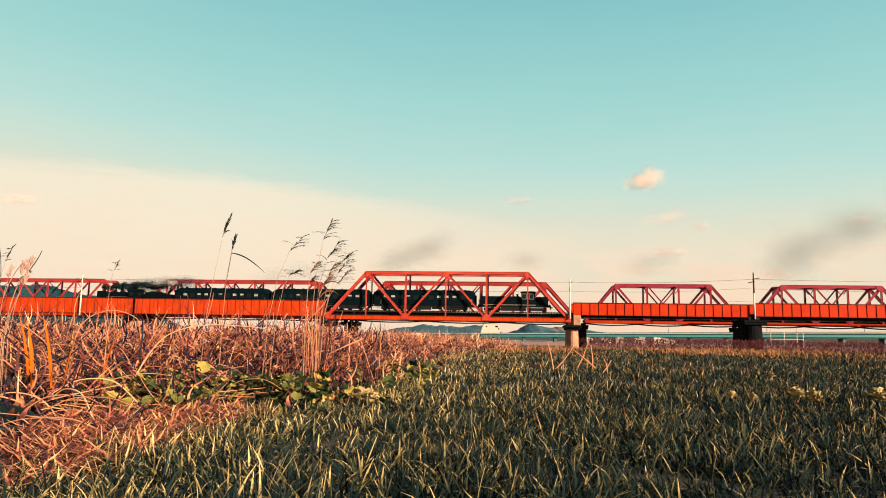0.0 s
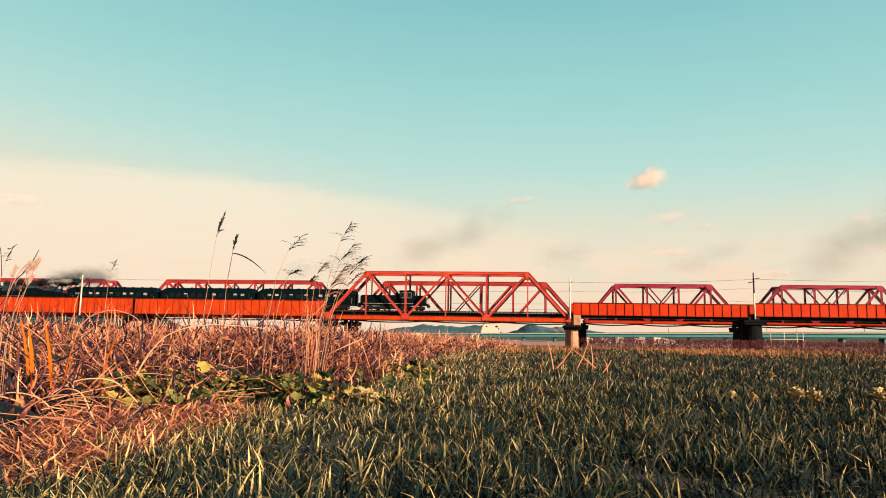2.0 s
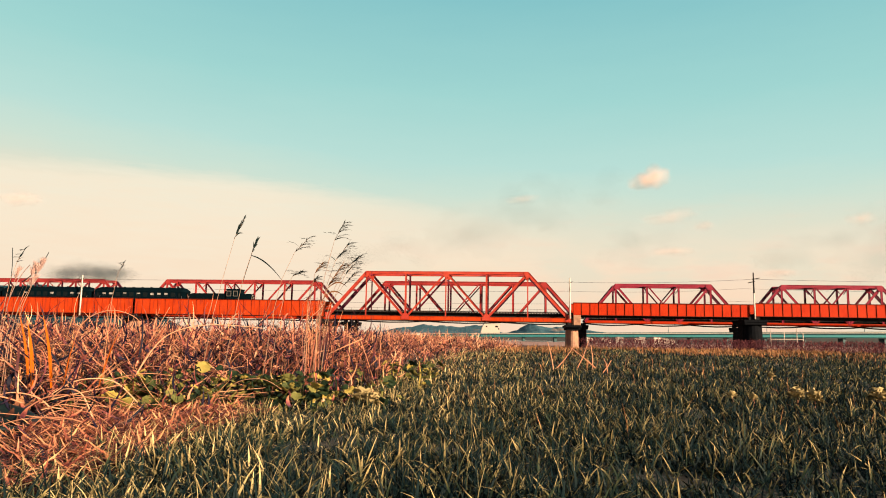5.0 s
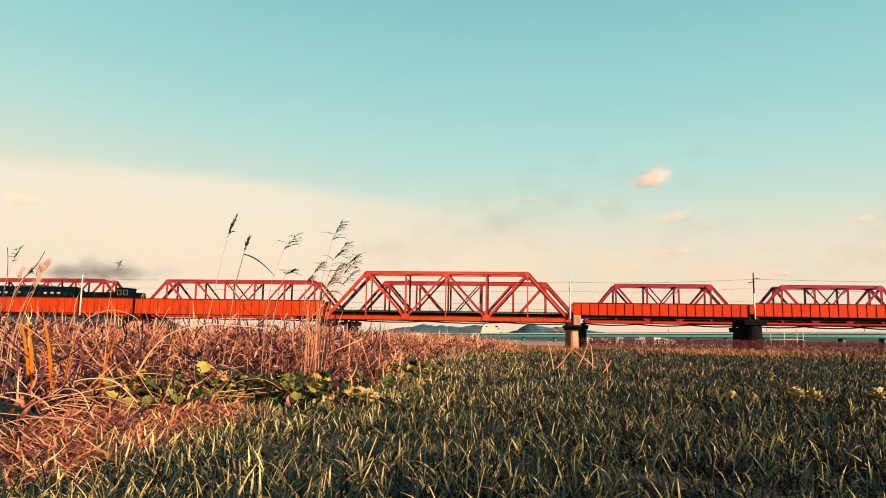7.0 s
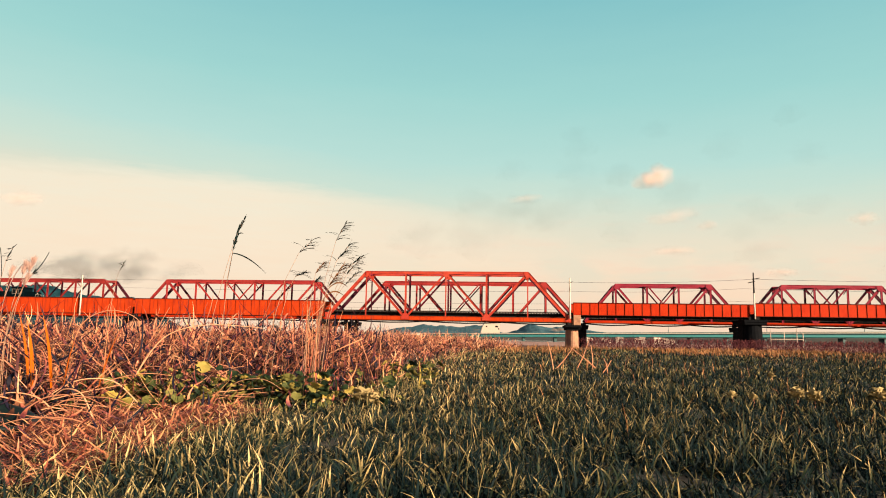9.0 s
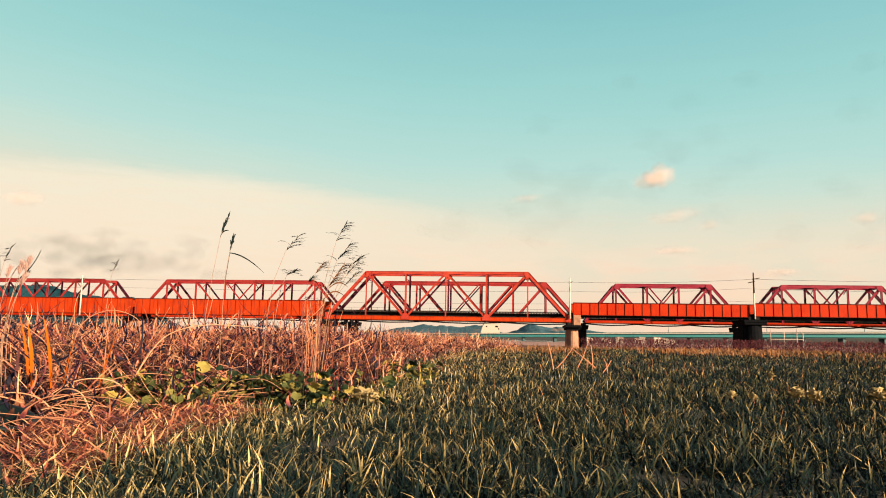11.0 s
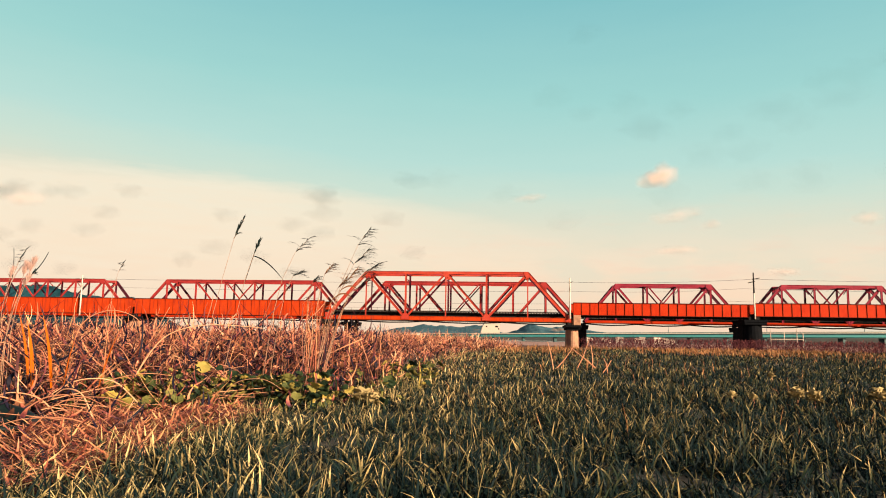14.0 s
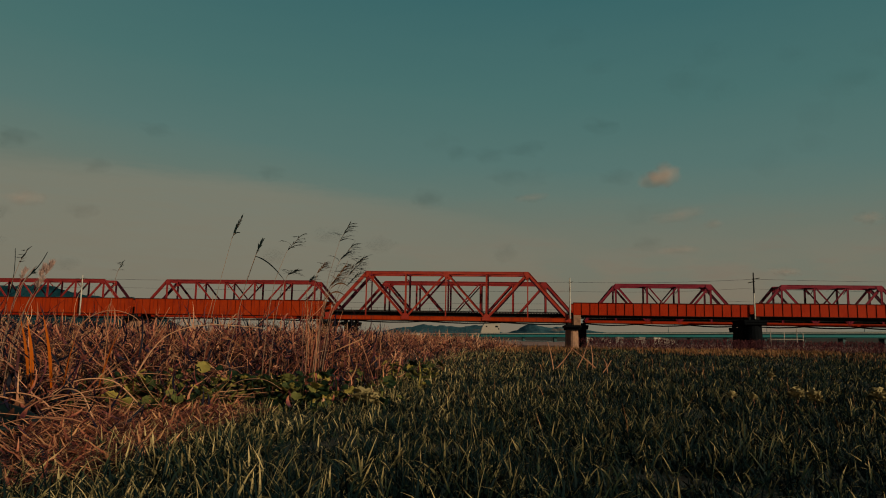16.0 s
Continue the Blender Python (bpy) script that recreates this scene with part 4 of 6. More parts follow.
def reed_height(d, x):
    """How high the tangle of dry reeds stands: low at its front, waist-high behind."""
    f = np.clip((d - 4.2) / 5.6, 0, 1)
    e = np.clip((edge_x(d) - x) / (0.45 + 0.05 * d), 0, 1)
    weeds = np.exp(-(((x + 2.05) / 0.95) ** 4 + ((d - 6.5) / 1.35) ** 4))
    trough = np.exp(-(((x + 3.05) / 0.55) ** 2 + ((d - 4.3) / 0.6) ** 2))
    bare = np.exp(-(((x + 1.85) / 0.5) ** 4 + ((d - 4.9) / 0.8) ** 4))
    return (0.09 + 0.82 * f ** 0.9) * (0.30 + 0.70 * e) * (1 - 0.52 * weeds) * (1 - 0.85 * trough) * (1 - 0.6 * bare)


def build_reedbed():
    rng = np.random.default_rng(11)
    sets, pale, litter = [], [], []
    for d0, d1, count, w, segs in ((2.0, 4.5, 3500, 0.024, 4), (4.5, 7, 5600, 0.029, 5), (7, 10, 8600, 0.030, 5), (10, 15, 13000, 0.032, 5), (15, 28, 24000, 0.030, 4), (28, 62, 60000, 0.042, 3)):
        d, x = scatter(d0, d1, -0.92, 0.12, count, rng)
        gaps = bumps(x, d, 2.6, 12.0) + 0.6 * bumps(x, d, 6.0, 14.0)
        keep = (x < edge_x(d) + rng.normal(0, 0.2, count) * np.sqrt(d / 5)) & (gaps > rng.uniform(-0.12 if d0 < 10 else -0.22, 0.40 if d0 < 10 else 0.36, count))
        d, x = d[keep], x[keep]
        n = len(d)
        lump = bumps(x, d, 0.9, 8.0)
        hmax = reed_height(d, x) * (1 + 0.35 * lump)
        z = ground_at(d) + hmax * rng.uniform(0.0, 0.95, n) ** 0.9
        base = np.stack([x, d, z - 0.01], 1)
        long = rng.uniform(0, 1, n) ** 2.2
        length = np.minimum(0.09 + 0.62 * long, 0.14 + hmax * 1.0)
        lean = rng.uniform(0.45, 2.2, n)
        across = np.where(rng.uniform(0, 1, n) < 0.5, 0.0, np.pi) + rng.normal(0, 0.75, n)
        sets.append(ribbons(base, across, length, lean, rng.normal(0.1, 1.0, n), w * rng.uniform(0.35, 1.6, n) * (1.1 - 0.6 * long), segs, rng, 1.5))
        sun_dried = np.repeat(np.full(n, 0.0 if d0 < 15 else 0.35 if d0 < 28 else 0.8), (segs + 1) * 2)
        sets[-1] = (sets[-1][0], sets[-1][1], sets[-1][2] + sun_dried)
        k = n // 6 if d0 < 10 else n // 2 if d0 < 28 else n
        pick = rng.choice(n, k, replace=False)
        b = base[pick].copy()
        b[:, 2] = ground_at(d[pick]) + hmax[pick] * rng.uniform(0, 0.7, k)
        pale.append(ribbons(b, across[pick], np.minimum(hmax[pick] * rng.uniform(0.4, 0.9, k) + 0.12, 0.6), rng.uniform(0.1, 1.9, k), rng.normal(0.3, 0.9, k), w * 0.75 * rng.uniform(0.35, 1.5, k), segs, rng, 1.2))
        k = n // 2
        pick = rng.choice(n, k, replace=False)
        b = base[pick].copy()
        b[:, 2] = ground_at(d[pick]) + hmax[pick] * rng.uniform(0, 0.6, k)
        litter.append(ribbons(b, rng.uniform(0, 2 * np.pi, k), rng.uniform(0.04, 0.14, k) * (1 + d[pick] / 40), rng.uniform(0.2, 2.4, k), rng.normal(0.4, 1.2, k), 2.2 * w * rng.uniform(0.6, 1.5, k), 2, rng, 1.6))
    # the bed goes on to the left
    d, x = scatter(4, 70, -2.0, -0.92, 26000, rng)
    n = len(d)
    h = reed_height(d, x)
    sets.append(ribbons(np.stack([x, d, ground_at(d) + h * rng.uniform(0, 0.8, n)], 1), rng.uniform(0, 2 * np.pi, n), rng.uniform(0.15, 0.6, n), rng.uniform(0.2, 1.8, n), rng.normal(0.2, 0.8, n), 0.02 + 0.001 * d, 2, rng, 1.4))
    x, d = rng.uniform(-24, -1.4, 46000), rng.uniform(-12, 24, 46000)
    keep = ((d < 2.4) | (x < -0.9 * d)) & (x < -1.7 + rng.normal(0, 0.3, 46000))
    x, d = x[keep], d[keep]
    n = len(d)
    h = 0.15 + 0.5 * np.clip((-1.8 - x) / 4, 0, 1)
    sets.append(ribbons(np.stack([x, d, h * rng.uniform(0, 0.8, n)], 1), rng.uniform(0, 2 * np.pi, n), rng.uniform(0.15, 0.55, n), rng.uniform(0.3, 1.9, n), rng.normal(0.2, 0.8, n), rng.uniform(0.012, 0.035, n), 2, rng, 1.4))
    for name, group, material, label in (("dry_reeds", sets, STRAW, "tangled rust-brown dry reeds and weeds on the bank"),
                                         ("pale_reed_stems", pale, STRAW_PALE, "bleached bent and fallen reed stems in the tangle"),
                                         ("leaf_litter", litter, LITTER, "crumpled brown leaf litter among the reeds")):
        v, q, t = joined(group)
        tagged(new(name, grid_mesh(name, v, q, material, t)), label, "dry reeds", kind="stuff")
    # stems that still stand upright, thickest by the tall reeds
    d = rng.uniform(8.2, 12.5, 240)
    x = np.where(rng.uniform(0, 1, 240) < 0.14, rng.normal(-0.188, 0.008, 240), rng.uniform(-0.5, -0.09, 240)) * d
    hgt = rng.uniform(0.45, 0.95, 240) * (0.88 + 0.35 * np.exp(-((x / d + 0.188) / 0.02) ** 2))
    v, q, t = ribbons(np.stack([x, d, np.zeros(240)], 1), rng.uniform(0, 2 * np.pi, 240), hgt, rng.uniform(0, 0.12, 240), rng.normal(0.1, 0.25, 240), rng.uniform(0.005, 0.013, 240), 5, rng, 0.8)
    tagged(new("standing_reed_stems", grid_mesh("standing_reed_stems", v, q, STRAW_PALE, t)), "upright pinkish tan reed stems", "dry reeds", kind="stuff")
    # broad flat leaves fallen across the front of the tangle
    d, x = scatter(5.8, 8.8, -0.66, -0.30, 280, rng)
    keep = x < edge_x(d) - 0.35
    d, x = d[keep], x[keep]
    n = len(d)
    h = reed_height(d, x)
    v, q, t = ribbons(np.stack([x, d - 0.1, h * rng.uniform(0.25, 0.8, n)], 1), np.where(rng.uniform(0, 1, n) < 0.5, 0.0, np.pi) + rng.normal(0, 0.5, n), rng.uniform(0.25, 0.65, n), rng.uniform(0.65, 1.9, n), rng.normal(0.1, 0.4, n), rng.uniform(0.011, 0.025, n), 6, rng, 0.9)
    tagged(new("fallen_reed_leaves", grid_mesh("fallen_reed_leaves", v, q, STRAW_PALE, t + 0.25)), "broad bleached reed leaves fallen across the tangle", "dry reeds", kind="stuff")
    # trampled straw in front of the tangle
    d, x = scatter(2.6, 6.4, -0.62, -0.16, 15000, rng)
    keep = (x < edge_x(d) + 0.25) & (x > -2.4 - 0.1 * d)
    d, x = d[keep], x[keep]
    n = len(d)
    v, q, t = ribbons(np.stack([x, d, rng.uniform(0.01, 0.10, n)], 1), rng.uniform(0, 2 * np.pi, n), rng.uniform(0.06, 0.22, n), rng.uniform(1.1, 1.75, n), rng.normal(0, 0.3, n), rng.uniform(0.006, 0.024, n), 2, rng, 1.5)
    tagged(new("trampled_straw", grid_mesh("trampled_straw", v, q, STRAW_PALE, t)), "trampled pale straw lying on bare soil", "straw", kind="stuff")


# low stops are darkened to paint shade beneath the reeds; upper ones are leaf brown
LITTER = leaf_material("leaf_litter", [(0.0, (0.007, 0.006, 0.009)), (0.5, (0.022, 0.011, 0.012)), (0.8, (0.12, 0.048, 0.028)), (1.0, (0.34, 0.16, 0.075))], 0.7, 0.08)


def build_scrub():
    """A belt of low bare purple-brown scrub on the flat under the bridge."""
    rng = np.random.default_rng(21)
    n = 34000
    y = rng.uniform(107, 121, n)
    x = rng.uniform(24, 100, n)
    hgt = np.clip(2.45 + 0.45 * bumps(x, y, 0.25, 2.0) + 0.3 * bumps(x, y, 0.9, 6.0), 0.3, 3)
    base = np.stack([x, y, ground_at(y) + hgt * rng.uniform(0, 0.75, n)], 1)
    v, q, t = ribbons(base, rng.uniform(0, 2 * np.pi, n), rng.uniform(0.2, 0.6, n), rng.uniform(0, 1.2, n), rng.normal(0.3, 0.6, n), rng.uniform(0.03, 0.10, n), 2, rng, 1.5)
    tagged(new("scrub", grid_mesh("scrub", v, q, SCRUB, t)), "low purple-brown leafless scrub beneath the bridge", "bushes", kind="stuff")
    n = 9000
    x, y = rng.uniform(-45, -2, n), rng.uniform(96, 128, n)
    base = np.stack([x, y, ground_at(y) + rng.uniform(0, 1.3, n) * (0.6 + 0.5 * bumps(x, y, 0.2, 4.0))], 1)
    v, q, t = ribbons(base, rng.uniform(0, 2 * np.pi, n), rng.uniform(0.2, 0.7, n), rng.uniform(0, 1.2, n), rng.normal(0.3, 0.6, n), rng.uniform(0.03, 0.10, n), 2, rng, 1.5)
    tagged(new("scrub", grid_mesh("scrub", v, q, SCRUB, t)), "bare twiggy bushes round the pier foot", "bushes", kind="stuff")


def arrays_part(name, arrays, material, parent, label=""):
    v, q, t = arrays
    ob = new(name, grid_mesh(name, v, q, material, t))
    ob.parent = parent
    return tagged(ob, label)


def reed(x, d, pts, seed, plume=0.30, leaf=None, material=None, fluff=1.0, label="tall slender reed with a dark drooping seed head", slim=False):
    """A reed on its root: curved stalk, one-sided seed head streaming with the wind, and a bent leaf blade."""
    rng = np.random.default_rng(seed)
    material = material or PANICLE
    th = thing("reed", pose(x, d, 0.0), label, "reed", "tall reeds")
    path = [Vector((0, 0, -0.02))] + [Vector((a, 0.01 * math.sin(i + seed), z)) for i, (a, z) in enumerate(pts)]
    part("stalk", tube(bmesh.new(), path, [0.0042, 0.0036, 0.003, 0.0024, 0.0018, 0.0012], 6), STALK, th, smooth=True)
    # points along the top of the stalk
    tip, prev = path[-1], path[-2]
    if material is PLUME:
        # a soft club of fine hairs round the top of the stalk
        n = int(60 * fluff)
        f = rng.uniform(0.1, 1, n)
        start = np.array([tuple(prev.lerp(tip, a)) for a in f])
        sets = [ribbons(start, rng.uniform(0, 2 * np.pi, n), plume * rng.uniform(0.25, 0.5, n), rng.uniform(0.2, 0.8, n), rng.uniform(-0.7, 0.1, n), rng.uniform(0.004, 0.009, n), 4, rng, 1.5)]
    else:
        # a few tapering sprays on one side, longest at the foot of the head, each with short spikelets
        n = max(4, int(11 * fluff))
        f = np.linspace(0.0, 0.97, n) + rng.normal(0, 0.02, n)
        start = np.array([tuple(prev.lerp(tip, a)) for a in f])
        az = np.where(rng.uniform(0, 1, n) < 0.85, rng.normal(0.0, 0.3, n), rng.normal(np.pi, 0.4, n))
        ln = plume * (0.24 + 0.36 * (1 - f)) * rng.uniform(0.75, 1.25, n)
        lean = rng.uniform(0.05, 0.25, n) if slim else rng.uniform(0.45, 0.9, n)
        sets = [ribbons(start, az, ln, lean, rng.uniform(0.0, 0.3, n) if slim else rng.uniform(0.7, 1.3, n), rng.uniform(0.014, 0.024, n), 4, rng, 0.5)]
        ends = sets[0][0].reshape(n, 5, 2, 3).mean(2)
        for j in (1, 2, 2, 3, 3, 4):
            sets.append(ribbons(ends[:, j], az + rng.normal(0, 0.25, n), rng.uniform(0.03, 0.055, n), lean + (0.1 if slim else 0.7), rng.uniform(0, 0.5, n), rng.uniform(0.012, 0.020, n), 2, rng, 0.6))
        axis = np.array([tuple(prev.lerp(tip, a)) for a in np.linspace(0.1, 1.0, 8)])
        sets.append(ribbons(axis, rng.normal(0, 0.3, 8), rng.uniform(0.04, 0.07, 8), rng.uniform(0.2, 0.6, 8), rng.uniform(0, 0.5, 8), rng.uniform(0.014, 0.022, 8), 3, rng, 0.6))
    arrays_part("seed_head", joined(sets), material, th)
    for (x0, z0), (x1, z1), (x2, z2) in (leaf or []):
        bm = bmesh.new()
        prevs = None
        for i in range(13):
            s = i / 12
            c = Vector((x0, 0, z0)) * (1 - s) ** 2 + Vector((x1, 0, z1)) * 2 * s * (1 - s) + Vector((x2, 0, z2)) * s * s
            w = 0.007 * (math.sin(math.pi * min(1, 0.12 + s * 0.88)) ** 0.7) + 0.001
            row = [bm.verts.new(c + Vector((0, -0.006, w))), bm.verts.new(c + Vector((0, 0.004, 0))), bm.verts.new(c + Vector((0, -0.006, -w)))]
            if prevs:
                bm.faces.new((prevs[0], prevs[1], row[1], row[0]))
                bm.faces.new((prevs[1], prevs[2], row[2], row[1]))
            prevs = row
        part("leaf_blade", bm, material, th, smooth=True)
    return th


STALK = plain("reed_stalk", (0.34, 0.20, 0.13), (0.14, 0.085, 0.06), 0.6, 8.0)


def build_reeds():
    """The tall reeds that stand clear of the tangle; returns them by name."""
    r = {}
    r["a"] = reed(-2.638, 7.5, [(0.025, 0.367), (0.075, 0.93), (0.15, 1.369), (0.235, 1.80), (0.325, 2.03)], 1, 0.17, [((0.23, 1.80), (0.265, 1.89), (0.325, 1.87))], slim=True)
    r["b"] = reed(-2.348, 7.3, [(0.024, 0.442), (0.067, 0.929), (0.11, 1.325), (0.17, 1.62), (0.205, 1.74)], 2, 0.17,
                  [((0.165, 1.60), (0.33, 1.58), (0.53, 1.36)), ((0.11, 1.30), (0.15, 1.5), (0.185, 1.70))], slim=True)
    r["c"] = reed(-1.989, 7.6, [(0.019, 0.437), (0.051, 0.944), (0.114, 1.357), (0.228, 1.676), (0.36, 1.837)], 3, 0.30)
    r["c2"] = reed(-1.95, 7.8, [(0.013, 0.429), (0.052, 0.95), (0.104, 1.276), (0.162, 1.42), (0.25, 1.46)], 4, 0.22)
    r["d"] = reed(-1.406, 7.4, [(0.012, 0.454), (0.043, 0.948), (0.086, 1.381), (0.172, 1.79), (0.265, 1.98)], 5, 0.25)
    r["e"] = reed(-1.419, 7.6, [(0.019, 0.447), (0.051, 0.954), (0.089, 1.271), (0.177, 1.577), (0.317, 1.769)], 6, 0.32)
    r["g"] = reed(-1.396, 7.9, [(0.02, 0.436), (0.066, 0.964), (0.132, 1.195), (0.224, 1.329), (0.369, 1.483)], 7, 0.26)
    r["f"] = reed(-1.43, 7.2, [(0.0, 0.43), (0.01, 0.90), (0.03, 1.20), (0.06, 1.40), (0.13, 1.50)], 8, 0.22, None, WITHERED, 1.0, "short reed with a tan seed head")
    r["h"] = reed(-4.247, 6.5, [(0.011, 0.546), (0.032, 0.98), (0.054, 1.197), (0.097, 1.40), (0.146, 1.52)], 9, 0.05, [((0.05, 1.10), (0.07, 1.32), (0.03, 1.53))], None, 0.2)
    r["i"] = reed(-4.182, 6.5, [(0.032, 0.656), (0.087, 1.0), (0.152, 1.2), (0.20, 1.28), (0.22, 1.30)], 10, 0.04, [((0.12, 1.2), (0.27, 1.30), (0.345, 1.50))], None, 0.2)
    r["j"] = reed(-3.80, 6.0, [(0.02, 0.665), (0.07, 0.966), (0.11, 1.12), (0.14, 1.21), (0.18, 1.31)], 11, 0.15, None, PLUME, 4.5, "reed with a fluffy pinkish plume")
    r["k"] = reed(-3.77, 6.0, [(0.02, 0.666), (0.07, 0.967), (0.12, 1.12), (0.16, 1.24), (0.22, 1.34)], 12, 0.15, None, PLUME, 4.5, "reed with a fluffy pinkish plume")
    r["r"] = reed(-3.76, 5.9, [(0.02, 0.60), (0.07, 0.88), (0.12, 1.02), (0.17, 1.11), (0.22, 1.19)], 19, 0.14, None, PLUME, 3.5, "short reed with a fluffy pinkish plume")
    r["s"] = reed(-3.95, 6.1, [(0.01, 0.62), (0.04, 0.92), (0.07, 1.08), (0.10, 1.19), (0.14, 1.28)], 20, 0.14, [((0.05, 0.95), (0.10, 1.2), (0.22, 1.33))], PLUME, 2.5, "reed with a torn leaf and pinkish plume")
    r["l"] = reed(-4.455, 9.0, [(0.015, 0.642), (0.045, 1.093), (0.075, 1.393), (0.105, 1.529), (0.165, 1.65)], 13, 0.12, None, None, 0.5)
    r["m"] = reed(-1.566, 7.7, [(0.006, 0.447), (0.013, 0.96), (0.026, 1.217), (0.045, 1.33), (0.10, 1.39)], 14, 0.16, None, None, 0.7)
    r["n"] = reed(-1.3625, 7.5, [(0.025, 0.452), (0.075, 0.955), (0.15, 1.27), (0.262, 1.49), (0.412, 1.62)], 15, 0.28)
    brown = "bent reed with a torn brown seed head"
    r["o"] = reed(-1.40, 7.45, [(0.015, 0.45), (0.05, 0.93), (0.10, 1.20), (0.18, 1.38), (0.27, 1.52)], 16, 0.30, [((0.12, 1.25), (0.22, 1.38), (0.33, 1.28))], WITHERED, 1.3, brown)
    r["p"] = reed(-1.37, 7.35, [(0.01, 0.45), (0.03, 0.90), (0.06, 1.12), (0.11, 1.27), (0.18, 1.38)], 17, 0.28, [((0.05, 1.10), (0.16, 1.30), (0.30, 1.16))], WITHERED, 1.2, brown)
    r["q"] = reed(-1.34, 7.6, [(0.02, 0.44), (0.06, 0.94), (0.13, 1.22), (0.22, 1.42), (0.34, 1.57)], 18, 0.30)
    # a clump of bare stems round the foot of the tall reeds
    rng = np.random.default_rng(51)
    n = 22
    th = thing("reed_clump", pose(-1.39, 7.45, 0.0), "clump of bare upright tan reed stems with torn leaves", "reeds")
    base = np.stack([rng.normal(0, 0.045, n), rng.normal(0, 0.1, n), np.zeros(n)], 1)
    arrays_part("stalk", ribbons(base, rng.uniform(0, 2 * np.pi, n), rng.uniform(0.85, 1.32, n), rng.uniform(0, 0.06, n), rng.normal(0.05, 0.12, n), rng.uniform(0.007, 0.013, n), 6, rng, 0.5), STRAW_PALE, th)
    base = np.stack([rng.normal(0.02, 0.06, n), rng.normal(0, 0.1, n), rng.uniform(0.7, 1.15, n)], 1)
    arrays_part("torn_leaf", ribbons(base, np.where(rng.uniform(0, 1, n) < 0.6, 0.0, np.pi) + rng.normal(0, 0.4, n), rng.uniform(0.12, 0.34, n), rng.uniform(0.2, 0.9, n), rng.uniform(0.8, 2.4, n), rng.uniform(0.008, 0.016, n), 6, rng, 0.6), STRAW_PALE, th)
    return r


def stem(points, r, material, label):
    """One thick pale stem, bent along its points."""
    pts = [Vector(p) for p in points]
    path = []
    for i in range(len(pts) - 1):
        p0, p1, p2, p3 = pts[max(i - 1, 0)], pts[i], pts[i + 1], pts[min(i + 2, len(pts) - 1)]
        for k in range(6):
            t = k / 6
            path.append(0.5 * ((2 * p1) + (p2 - p0) * t + (2 * p0 - 5 * p1 + 4 * p2 - p3) * t * t + (3 * p1 - p0 - 3 * p2 + p3) * t ** 3))
    path.append(pts[-1])
    radii = [r * (1 - 0.6 * i / len(path)) for i in range(len(path))]
    solo("dry_reed", tube(bmesh.new(), path, radii, 6), material, ORIGIN, label, "dry reed", "loose dry reeds", smooth=True)


